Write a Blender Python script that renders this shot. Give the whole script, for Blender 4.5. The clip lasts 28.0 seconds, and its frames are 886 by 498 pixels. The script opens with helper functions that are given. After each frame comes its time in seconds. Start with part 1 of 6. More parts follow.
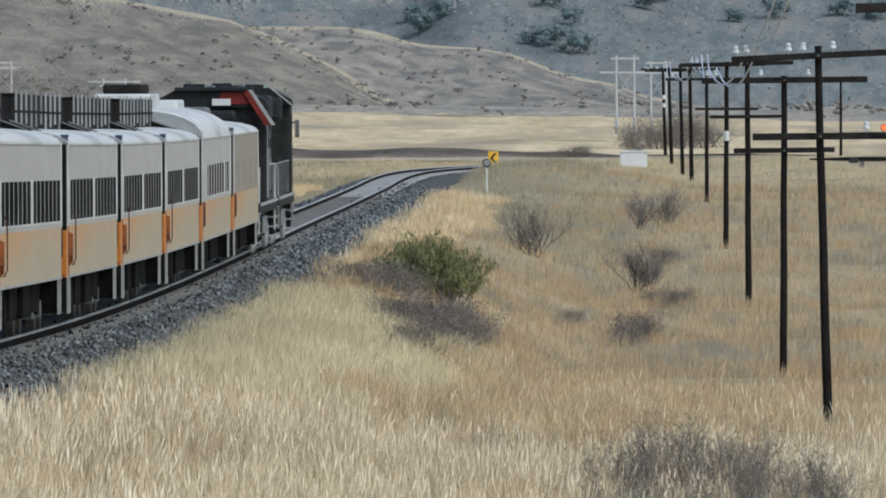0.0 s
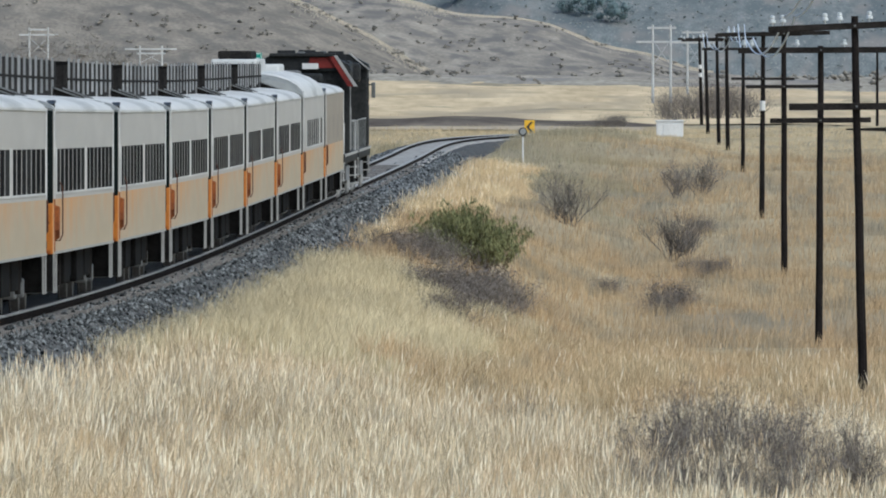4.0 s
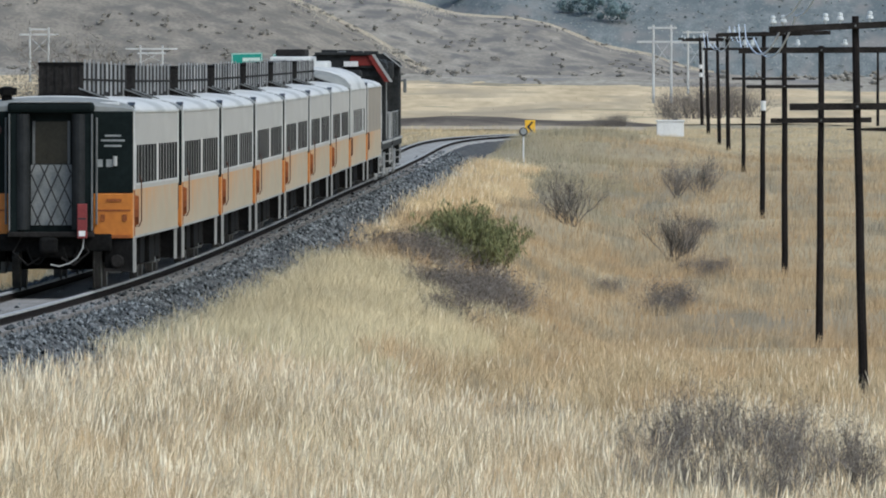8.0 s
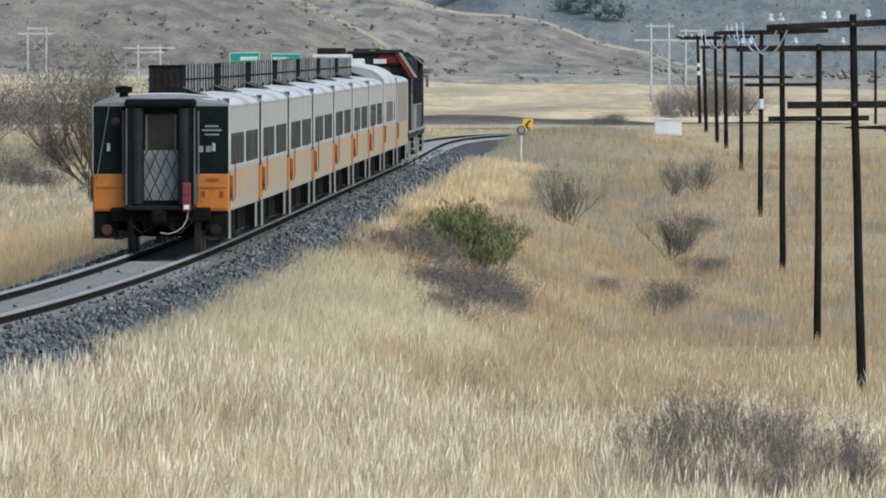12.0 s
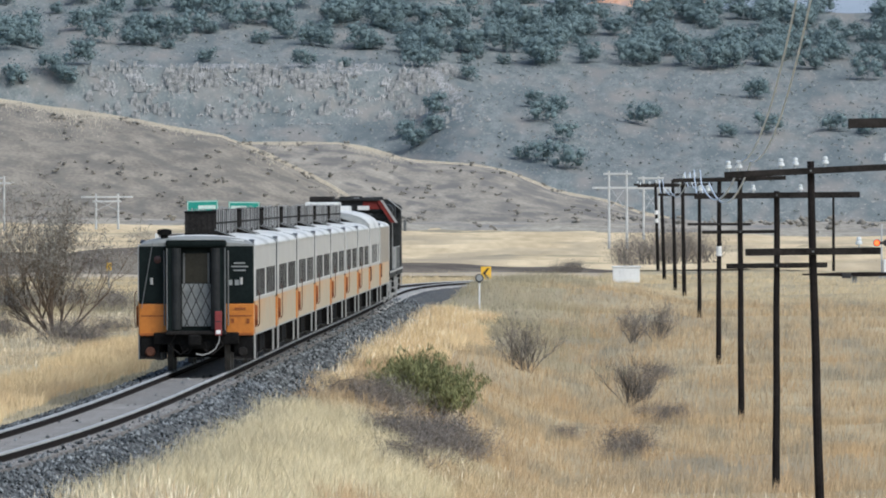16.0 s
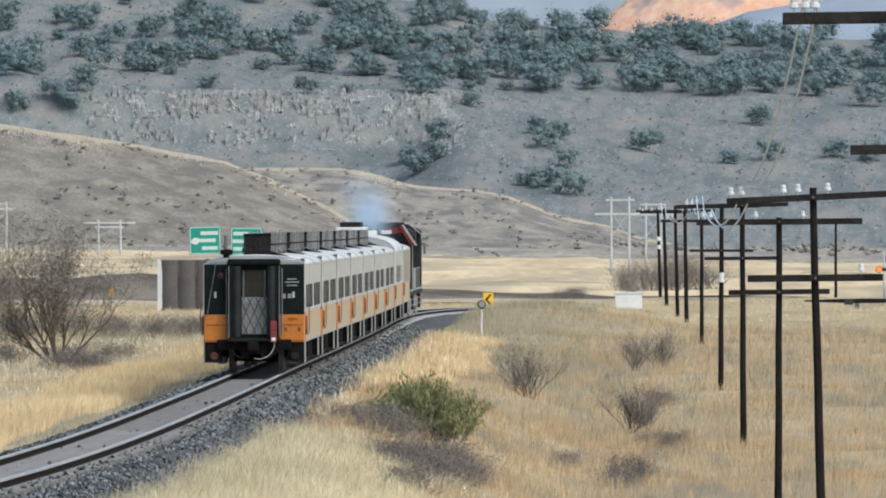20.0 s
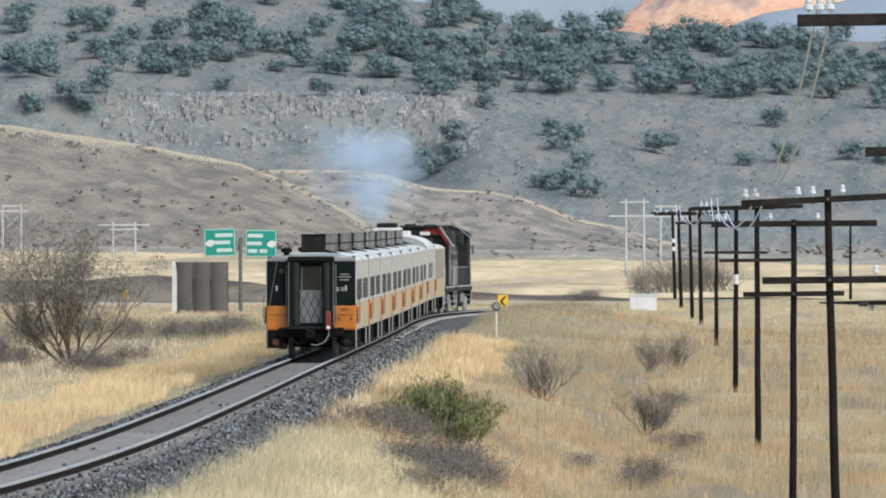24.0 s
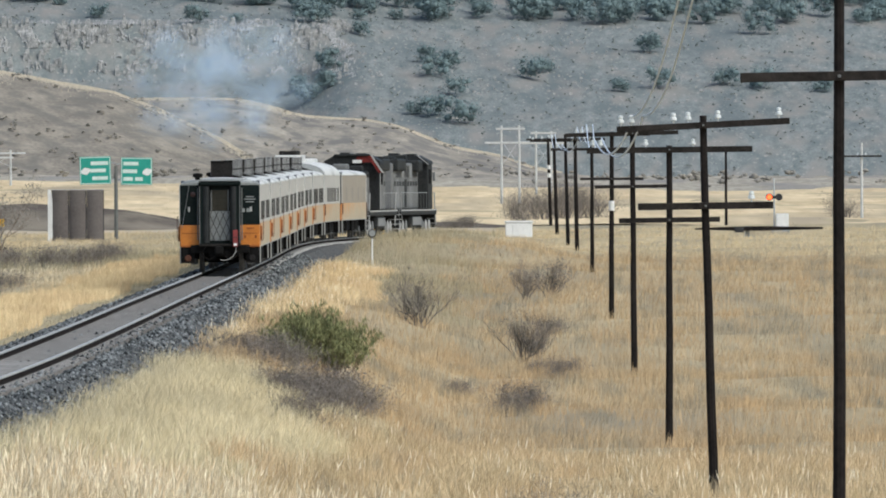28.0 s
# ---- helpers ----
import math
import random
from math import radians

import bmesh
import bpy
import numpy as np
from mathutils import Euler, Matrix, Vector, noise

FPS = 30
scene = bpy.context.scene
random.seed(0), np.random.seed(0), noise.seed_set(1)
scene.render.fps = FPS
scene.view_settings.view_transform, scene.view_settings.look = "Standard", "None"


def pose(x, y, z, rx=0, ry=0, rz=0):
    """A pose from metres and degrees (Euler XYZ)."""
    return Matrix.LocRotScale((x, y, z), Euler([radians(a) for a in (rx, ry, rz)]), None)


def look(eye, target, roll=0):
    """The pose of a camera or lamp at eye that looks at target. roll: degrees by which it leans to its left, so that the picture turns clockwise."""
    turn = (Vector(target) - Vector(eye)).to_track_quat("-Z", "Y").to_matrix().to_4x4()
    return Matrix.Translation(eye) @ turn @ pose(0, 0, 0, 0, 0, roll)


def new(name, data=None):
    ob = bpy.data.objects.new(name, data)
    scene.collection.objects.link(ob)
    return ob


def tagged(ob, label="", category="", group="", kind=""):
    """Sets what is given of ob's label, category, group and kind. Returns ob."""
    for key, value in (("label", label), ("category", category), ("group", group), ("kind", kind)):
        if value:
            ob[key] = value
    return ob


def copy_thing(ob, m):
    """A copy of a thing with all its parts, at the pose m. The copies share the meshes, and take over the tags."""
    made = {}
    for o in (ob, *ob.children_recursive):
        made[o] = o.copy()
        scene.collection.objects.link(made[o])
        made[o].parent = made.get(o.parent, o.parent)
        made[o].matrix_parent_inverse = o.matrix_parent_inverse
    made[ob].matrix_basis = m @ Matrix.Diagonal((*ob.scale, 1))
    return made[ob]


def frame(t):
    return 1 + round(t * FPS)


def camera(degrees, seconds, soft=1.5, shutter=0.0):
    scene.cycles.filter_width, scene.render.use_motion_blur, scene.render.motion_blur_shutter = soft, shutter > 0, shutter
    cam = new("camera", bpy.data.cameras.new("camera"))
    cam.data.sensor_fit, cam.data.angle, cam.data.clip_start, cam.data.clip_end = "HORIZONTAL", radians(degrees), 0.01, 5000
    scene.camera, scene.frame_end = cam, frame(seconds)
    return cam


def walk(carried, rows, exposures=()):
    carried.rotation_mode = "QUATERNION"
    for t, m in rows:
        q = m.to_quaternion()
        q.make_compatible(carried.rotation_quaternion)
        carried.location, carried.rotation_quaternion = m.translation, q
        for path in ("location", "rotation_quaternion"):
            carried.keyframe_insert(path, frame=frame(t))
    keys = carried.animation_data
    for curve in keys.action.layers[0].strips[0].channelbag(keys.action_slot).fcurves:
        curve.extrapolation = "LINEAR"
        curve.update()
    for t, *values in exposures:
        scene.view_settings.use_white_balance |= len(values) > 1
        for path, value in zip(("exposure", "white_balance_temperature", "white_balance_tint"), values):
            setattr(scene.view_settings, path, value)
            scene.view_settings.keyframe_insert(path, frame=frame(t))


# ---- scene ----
# ---- camera and its walk: a long lens on a stand, panned and tilted by hand ----
EYE = (0.0, 0.0, 4.37)
cam = camera(3.385, 28.0, soft=1.9)
# seconds, gaze to the right and upward in thousandths of the distance, lean in degrees
GAZE = [
    (0.0, 2.321, -10.998, -0.226), (0.1, 1.907, -10.242, -0.223), (0.2, 2.102, -9.715, -0.22), (0.3, 2.297, -9.911, -0.217),
    (0.4, 2.568, -9.917, -0.214), (0.5, 2.268, -10.189, -0.211), (0.6, 2.194, -10.199, -0.157), (0.7, 2.082, -9.486, -0.103),
    (0.8, 2.009, -9.915, -0.048), (0.9, 1.973, -10.345, 0.006), (1.0, 1.861, -10.964, 0.06), (1.1, 0.344, -13.127, 0.061),
    (1.2, 0.046, -13.196, 0.062), (1.3, 0.09, -13.189, 0.063), (1.4, 0.058, -13.105, 0.064), (1.5, 0.026, -13.098, 0.065),
    (2.0, -0.028, -13.025, 0.026), (2.5, -0.021, -13.126, -0.057), (3.0, -0.061, -13.135, -0.009), (3.5, -0.064, -13.092, 0.002),
    (5.5, -0.098, -13.081, 0.007), (6.0, -0.106, -13.082, 0.01), (6.5, -0.105, -13.095, 0.023), (7.0, -0.11, -13.094, 0.021),
    (7.5, -0.113, -13.082, -0.004), (8.0, -0.105, -13.095, 0.023), (8.5, -0.104, -13.111, 0.059), (9.0, -0.108, -13.097, 0.03),
    (9.5, -0.109, -13.106, 0.027), (10.0, -0.017, -13.079, -0.029), (10.5, -0.011, -13.085, 0.007), (11.0, -0.019, -13.071, -0.043),
    (11.5, 0.088, -13.184, -0.039), (12.0, 0.034, -13.184, -0.052), (12.5, 0.561, -13.248, 0.0), (14.5, 0.053, -9.617, -0.318),
    (14.6, -0.013, -8.639, -0.297), (14.7, 0.225, -8.193, -0.276), (14.8, 0.349, -6.873, -0.255), (14.9, 0.587, -6.199, -0.234),
    (15.0, 0.711, -5.411, -0.213), (15.1, 0.865, -5.334, -0.216), (15.2, 0.79, -5.257, -0.219), (15.3, 0.563, -4.533, -0.222),
    (15.4, 0.488, -3.809, -0.225), (15.5, 0.604, -3.77, -0.228), (15.6, 0.869, -3.769, -0.228), (15.7, 1.095, -3.731, -0.227),
    (15.8, 1.284, -3.692, -0.227), (15.9, 2.424, -3.615, -0.226), (16.0, 2.841, -3.31, -0.226), (16.5, 2.723, -2.872, -0.187),
    (17.0, 2.775, -2.34, -0.182), (17.5, 3.042, -2.335, -0.229), (18.0, 3.166, -2.306, -0.198), (18.5, 3.308, -2.427, -0.187),
    (19.0, 3.241, -2.21, -0.173), (19.5, 2.955, -1.673, -0.203), (20.0, 2.693, -1.566, -0.176), (20.5, 2.56, -1.425, -0.183),
    (21.0, 2.442, -1.393, -0.158), (21.5, 2.532, -1.247, -0.194), (22.0, 1.97, -0.623, -0.22), (22.5, 1.537, -0.762, -0.171),
    (24.5, 1.832, -1.501, -0.204), (25.0, 2.06, -1.416, -0.207), (25.5, 2.715, -0.693, -0.213), (26.0, 3.265, -1.456, -0.272),
    (26.5, 3.867, -2.583, -0.288), (27.0, 4.259, -3.262, -0.294), (27.1, 4.449, -3.327, -0.304), (27.2, 6.81, -3.392, -0.315),
    (27.3, 9.969, -3.648, -0.325), (27.4, 10.388, -3.675, -0.336), (27.5, 10.464, -4.425, -0.346), (27.6, 10.231, -5.378, -0.354),
    (27.7, 10.035, -6.217, -0.361), (27.8, 9.954, -6.218, -0.369), (27.9, 9.987, -6.295, -0.376), (28.0, 9.982, -6.334, -0.384),
]
walk(cam, [(t, look(EYE, (EYE[0] + gx, EYE[1] + 1000, EYE[2] + gz), lean)) for t, gx, gz, lean in GAZE],
     exposures=((0, -0.02, 5700, 4), (1.2, 0.05, 5700, 4), (6, 0.09, 5710, 4), (9, 0.12, 5710, 4), (12.5, 0.20, 5730, 4), (15, 0.33, 5800, 6), (19, 0.40, 5980, 6), (22, 0.45, 6060, 5), (26, 0.47, 6090, 5), (28, 0.36, 6110, 5)))

# ---- world and sun: an overcast evening, the low sun behind cloud ----
SUN_ELEVATION, SUN_TURN = 46.0, 136.0
world = bpy.data.worlds.new("evening_sky")
scene.world = world
world.use_nodes = True
wn = world.node_tree.nodes
sky = wn.new("ShaderNodeTexSky")
sky.sky_type, sky.sun_disc = "NISHITA", False
sky.sun_elevation, sky.sun_rotation = radians(SUN_ELEVATION), radians(SUN_TURN)
sky.air_density, sky.dust_density, sky.ozone_density = 1.0, 3.0, 1.0
wn["Background"].inputs["Strength"].default_value = 0.115
world.node_tree.links.new(sky.outputs["Color"], wn["Background"].inputs["Color"])
sun = new("sun", bpy.data.lights.new("sun", "SUN"))
sun.data.energy, sun.data.angle, sun.data.color = 1.50, radians(40), (1.0, 0.945, 0.865)
az, el = radians(SUN_TURN), radians(SUN_ELEVATION)
sun.matrix_world = look((0, 0, 60), (-math.sin(az) * math.cos(el), -math.cos(az) * math.cos(el), 60 - math.sin(el)))


# ---- materials ----
def surface(name, dark, light, size=1.0, rough=0.7, metal=0.0, relief=0.0, fine=0.15, island=0.0, patches=None, spread=0.35, each=0.0, gloss=0.5, along=1.0):
    """A noise-mottled surface: two colours, a coarse and a fine grain in metres, relief, and variation by piece."""
    m = bpy.data.materials.new(name)
    m.use_nodes = True
    n, ln = m.node_tree.nodes, m.node_tree.links.new
    b = n["Principled BSDF"]
    b.inputs["Roughness"].default_value, b.inputs["Metallic"].default_value = rough, metal
    b.inputs["Specular IOR Level"].default_value = gloss
    co = n.new("ShaderNodeTexCoord")
    big, small = n.new("ShaderNodeTexNoise"), n.new("ShaderNodeTexNoise")
    place = n.new("ShaderNodeMapping")
    place.inputs["Scale"].default_value = (1, along, 1)
    ln(co.outputs["Object"], place.inputs["Vector"])
    for t, s, d in ((big, 1 / size, 4.0), (small, 1 / (size * fine), 3.0)):
        t.inputs["Scale"].default_value, t.inputs["Detail"].default_value = s, d
        ln(place.outputs["Vector"], t.inputs["Vector"])
    mixv = n.new("ShaderNodeMath")
    mixv.operation = "MULTIPLY_ADD"
    mixv.inputs[1].default_value = 0.45
    ln(small.outputs["Fac"], mixv.inputs[0])
    half = n.new("ShaderNodeMath")
    half.operation = "MULTIPLY"
    half.inputs[1].default_value = 0.55
    ln(big.outputs["Fac"], half.inputs[0])
    ln(half.outputs[0], mixv.inputs[2])
    value = mixv.outputs[0]
    if island or each:
        rnd = n.new("ShaderNodeNewGeometry" if island else "ShaderNodeObjectInfo")
        add = n.new("ShaderNodeMath")
        add.operation = "MULTIPLY_ADD"
        add.inputs[1].default_value = island or each
        ln(rnd.outputs["Random Per Island" if island else "Random"], add.inputs[0])
        off = n.new("ShaderNodeMath")
        off.inputs[1].default_value = -0.5 * (island or each)
        ln(value, off.inputs[0])
        ln(off.outputs[0], add.inputs[2])
        value = add.outputs[0]
    ramp = n.new("ShaderNodeValToRGB")
    e = ramp.color_ramp.elements
    e[0].position, e[1].position = 0.5 - spread / 2, 0.5 + spread / 2
    e[0].color, e[1].color = (*dark, 1), (*light, 1)
    ln(value, ramp.inputs["Fac"])
    colour = ramp.outputs["Color"]
    for tint, psize, *bounds in ([patches] if isinstance(patches, tuple) else patches or []):
        pn, pr, mx = n.new("ShaderNodeTexNoise"), n.new("ShaderNodeValToRGB"), n.new("ShaderNodeMix")
        pn.inputs["Scale"].default_value, pn.inputs["Detail"].default_value = 1 / psize, 3.0
        ln(place.outputs["Vector"], pn.inputs["Vector"])
        pr.color_ramp.elements[0].position, pr.color_ramp.elements[1].position = bounds or (0.48, 0.66)
        ln(pn.outputs["Fac"], pr.inputs["Fac"])
        mx.data_type = "RGBA"
        ln(pr.outputs["Color"], mx.inputs["Factor"])
        ln(colour, mx.inputs["A"])
        mx.inputs["B"].default_value = (*tint, 1)
        colour = mx.outputs["Result"]
    ln(colour, b.inputs["Base Color"])
    if relief:
        bump = n.new("ShaderNodeBump")
        bump.inputs["Distance"].default_value = relief
        bump.inputs["Strength"].default_value = 0.7
        ln(small.outputs["Fac"], bump.inputs["Height"])
        ln(bump.outputs["Normal"], b.inputs["Normal"])
    return m


def glow(name, colour, power):
    m = bpy.data.materials.new(name)
    m.use_nodes = True
    b = m.node_tree.nodes["Principled BSDF"]
    b.inputs["Base Color"].default_value = (*colour, 1)
    b.inputs["Emission Color"].default_value = (*colour, 1)
    b.inputs["Emission Strength"].default_value = power
    return m


M_SOIL = surface("dry_soil", (0.34, 0.28, 0.175), (0.54, 0.45, 0.285), 5.0, 0.95, relief=0.05, patches=((0.33, 0.285, 0.20), 9.0), along=0.12, gloss=0.1)
M_GRASS = surface("dry_grass", (0.29, 0.21, 0.12), (1.0, 0.88, 0.62), 1.5, 0.8, island=0.50, patches=[((0.74, 0.56, 0.345), 2.0, 0.50, 0.74), ((0.33, 0.285, 0.21), 0.8, 0.57, 0.74)], spread=0.60, gloss=0.2, along=0.10)
M_GRASS_NEAR = surface("rusty_dry_grass", (0.30, 0.22, 0.118), (0.82, 0.66, 0.415), 1.5, 0.8, island=0.48, patches=[((0.62, 0.44, 0.255), 1.7, 0.46, 0.72), ((0.36, 0.31, 0.22), 0.9, 0.54, 0.72)], spread=0.58, gloss=0.2, along=0.10)
M_GRASS_FAR = surface("dry_grass_far", (0.48, 0.375, 0.225), (0.82, 0.685, 0.445), 3.0, 0.9, island=0.26, patches=((0.50, 0.42, 0.28), 6.0), spread=0.55, gloss=0.1, along=0.08)
M_SEED = surface("seed_heads", (0.64, 0.49, 0.30), (1.0, 0.92, 0.71), 2.0, 0.8, island=0.5, gloss=0.2)
M_BALLAST = surface("ballast", (0.028, 0.030, 0.032), (0.145, 0.148, 0.148), 0.4, 0.95, relief=0.04, fine=0.2, spread=0.3, patches=((0.105, 0.103, 0.10), 8.0), gloss=0.15)
M_STONE = surface("crushed_stone", (0.009, 0.011, 0.0125), (0.30, 0.318, 0.322), 0.3, 0.95, island=0.95, spread=0.82, patches=[((0.058, 0.064, 0.067), 1.6, 0.46, 0.68)], gloss=0.1)
M_BED = surface("track_bed", (0.27, 0.262, 0.245), (0.50, 0.488, 0.46), 0.45, 0.95, relief=0.012, fine=0.35, spread=0.40, patches=[((0.37, 0.36, 0.34), 3.0), ((0.24, 0.23, 0.215), 0.7, 0.56, 0.70)], gloss=0.1, along=0.3)
M_TIE = surface("weathered_tie", (0.15, 0.14, 0.13), (0.27, 0.255, 0.235), 0.5, 0.9, relief=0.01, each=0.3, gloss=0.1)
M_RAIL_SIDE = surface("rusty_rail", (0.010, 0.008, 0.007), (0.028, 0.022, 0.018), 0.7, 0.9, gloss=0.05)
M_RAIL_TOP = surface("worn_rail_head", (0.36, 0.36, 0.355), (0.54, 0.535, 0.52), 1.5, 0.5, metal=0.2)
M_WOOD = surface("creosoted_pole", (0.008, 0.0074, 0.0072), (0.027, 0.0225, 0.021), 0.8, 0.95, relief=0.01, fine=0.1, gloss=0.1)
M_ARM = surface("weathered_arm", (0.009, 0.0085, 0.008), (0.042, 0.037, 0.034), 0.6, 0.95, relief=0.01, fine=0.12, gloss=0.1)
M_GREYPOLE = surface("bleached_pole", (0.42, 0.43, 0.43), (0.60, 0.61, 0.60), 1.0, 0.9, gloss=0.1)
M_INSUL = surface("porcelain", (0.55, 0.58, 0.58), (0.74, 0.76, 0.75), 0.1, 0.25)
M_WIRE = surface("bare_wire", (0.50, 0.57, 0.66), (0.64, 0.71, 0.80), 2.0, 0.6)
M_WHITE = surface("white_paint", (0.66, 0.66, 0.64), (0.82, 0.82, 0.80), 0.7, 0.5)
M_YELLOW = surface("yellow_reflector", (0.75, 0.42, 0.02), (0.90, 0.55, 0.04), 0.4, 0.45)
M_BLACK = surface("black_paint", (0.012, 0.012, 0.013), (0.028, 0.028, 0.03), 0.5, 0.5)
M_GREEN = surface("green_sign", (0.015, 0.25, 0.19), (0.028, 0.34, 0.265), 0.7, 0.5)
M_BOARD = surface("grey_brown_board", (0.098, 0.087, 0.083), (0.150, 0.134, 0.127), 1.4, 0.8, each=0.25, fine=0.1, gloss=0.15)
M_GALV = surface("galvanised", (0.25, 0.26, 0.26), (0.40, 0.41, 0.41), 0.5, 0.5, metal=0.4)
M_POST = surface("weathered_steel_post", (0.10, 0.105, 0.10), (0.18, 0.185, 0.175), 0.8, 0.7, gloss=0.2)
M_PALEGREEN = surface("pale_sign_paint", (0.52, 0.66, 0.60), (0.66, 0.78, 0.72), 0.6, 0.5)
# the train
# Pale upper side: sky reflected at a grazing angle, put into the colour.
M_SIDE = surface("sky_sheen_side", (0.42, 0.408, 0.378), (0.56, 0.545, 0.505), 1.6, 0.5, fine=0.3, spread=0.55, gloss=0.15, along=0.12)
# Orange lower side paled by the same sky sheen, held in its colour.
M_LOWER = surface("sheen_orange_side", (0.45, 0.378, 0.262), (0.56, 0.485, 0.36), 1.2, 0.5, fine=0.3, spread=0.5, gloss=0.15, along=0.14)


def tint_towards(m, tint, y0, y1, z0, z1):
    """Blends in a second tint, more of it towards y1 and towards z1, with a ragged edge."""
    n, ln = m.node_tree.nodes, m.node_tree.links.new
    b = n["Principled BSDF"]
    old = b.inputs["Base Color"].links[0].from_socket
    co, sep, rag = n.new("ShaderNodeTexCoord"), n.new("ShaderNodeSeparateXYZ"), n.new("ShaderNodeTexNoise")
    ln(co.outputs["Object"], sep.inputs["Vector"])
    ln(co.outputs["Object"], rag.inputs["Vector"])
    rag.inputs["Scale"].default_value, rag.inputs["Detail"].default_value = 0.9, 4.0
    total = rag.outputs["Fac"]
    for axis, lo, hi in (("Y", y0, y1), ("Z", z0, z1)):
        ramp, add = n.new("ShaderNodeMapRange"), n.new("ShaderNodeMath")
        ln(sep.outputs[axis], ramp.inputs["Value"])
        ramp.inputs["From Min"].default_value, ramp.inputs["From Max"].default_value = lo, hi
        ramp.inputs["To Min"].default_value, ramp.inputs["To Max"].default_value = -0.28, 0.28
        ln(ramp.outputs["Result"], add.inputs[0])
        ln(total, add.inputs[1])
        total = add.outputs[0]
    edge, mx = n.new("ShaderNodeValToRGB"), n.new("ShaderNodeMix")
    edge.color_ramp.elements[0].position, edge.color_ramp.elements[1].position = 0.32, 1.0
    ln(total, edge.inputs["Fac"])
    mx.data_type = "RGBA"
    ln(edge.outputs["Color"], mx.inputs["Factor"])
    ln(old, mx.inputs["A"])
    mx.inputs["B"].default_value = (*tint, 1)
    ln(mx.outputs["Result"], b.inputs["Base Color"])


tint_towards(M_LOWER, (0.60, 0.33, 0.14), 12.0, -16.0, 0.95, 1.95)
M_CREAM = surface("cream_side", (0.31, 0.275, 0.225), (0.39, 0.35, 0.29), 2.0, 0.6, spread=0.5, gloss=0.1)
M_ROOF = surface("silver_roof", (0.50, 0.505, 0.49), (0.78, 0.785, 0.76), 1.4, 0.6, fine=0.4, spread=0.5, patches=[((0.42, 0.43, 0.415), 1.3, 0.50, 0.72)], gloss=0.15, along=0.2)
M_DARKGREEN = surface("dark_green_paint", (0.004, 0.0075, 0.0075), (0.012, 0.018, 0.0175), 0.7, 0.6, gloss=0.08)
M_ORANGE = surface("orange_paint", (0.40, 0.125, 0.012), (0.60, 0.215, 0.025), 0.5, 0.45, fine=0.25, spread=0.5)
M_RUSTORANGE = surface("worn_orange", (0.13, 0.045, 0.022), (0.40, 0.13, 0.035), 0.4, 0.7, gloss=0.15)
M_GLASS = surface("dark_window", (0.004, 0.0042, 0.0045), (0.035, 0.036, 0.035), 0.8, 0.8, each=0.9, spread=0.9, gloss=0.05)
for stop, where in zip(next(q for q in M_GLASS.node_tree.nodes if q.type == "VALTORGB").color_ramp.elements, (0.62, 1.0)):
    stop.position = where
M_DOORGLASS = surface("brown_window", (0.014, 0.013, 0.009), (0.034, 0.031, 0.022), 0.4, 0.2)
M_UNDER = surface("sooty_underframe", (0.004, 0.004, 0.004), (0.016, 0.0155, 0.015), 0.4, 0.9, gloss=0.08)
M_STEEL = surface("grey_steel", (0.10, 0.105, 0.105), (0.19, 0.195, 0.19), 0.4, 0.5)
M_GATE = surface("door_steel", (0.19, 0.205, 0.20), (0.34, 0.35, 0.342), 0.3, 0.5)
M_STEP = surface("light_step_edge", (0.30, 0.30, 0.288), (0.48, 0.48, 0.46), 0.4, 0.6, gloss=0.2)
M_HOUSING = surface("charcoal_housing", (0.010, 0.0095, 0.009), (0.035, 0.032, 0.030), 0.5, 0.9, gloss=0.1)
M_RIB = surface("housing_rib", (0.13, 0.132, 0.13), (0.40, 0.402, 0.395), 0.5, 0.6, each=0.45, spread=0.6)
M_RED = surface("red_paint", (0.12, 0.018, 0.015), (0.22, 0.034, 0.028), 0.5, 0.6, gloss=0.2)
M_REDBOX = surface("red_marker", (0.16, 0.022, 0.022), (0.25, 0.036, 0.034), 0.2, 0.5)
M_LENS = surface("dull_red_lens", (0.02, 0.006, 0.005), (0.045, 0.012, 0.010), 0.1, 0.4)
M_LOCO = surface("locomotive_black", (0.012, 0.013, 0.014), (0.04, 0.042, 0.042), 0.7, 0.6, gloss=0.15)
M_LOCOGREY = surface("dusty_locomotive_side", (0.11, 0.113, 0.113), (0.23, 0.232, 0.228), 0.9, 0.6, spread=0.5, gloss=0.15)
M_ROOFEND = surface("grey_roof_end", (0.20, 0.21, 0.20), (0.32, 0.33, 0.315), 0.8, 0.7, fine=0.3, gloss=0.15)
M_WHEEL = surface("worn_wheel_steel", (0.05, 0.048, 0.045), (0.13, 0.125, 0.118), 0.3, 0.6, gloss=0.3)
M_SMOKE = surface("exhaust_smoke", (0.46, 0.62, 0.80), (0.60, 0.74, 0.90), 1.0, 1.0, gloss=0.0)
M_SMOKE.node_tree.nodes["Principled BSDF"].inputs["Alpha"].default_value = 0.26
M_GRASS_MID = surface("hollow_grass", (0.29, 0.205, 0.115), (0.80, 0.61, 0.37), 1.5, 0.85, island=0.40, patches=[((0.53, 0.365, 0.20), 2.2, 0.50, 0.70), ((0.30, 0.275, 0.21), 1.5, 0.48, 0.66)], spread=0.62, gloss=0.15, along=0.10)
M_WEED = surface("olive_weeds", (0.24, 0.215, 0.145), (0.50, 0.455, 0.32), 1.5, 0.9, island=0.45, patches=((0.42, 0.35, 0.22), 4.0), spread=0.66, gloss=0.1, along=0.15)
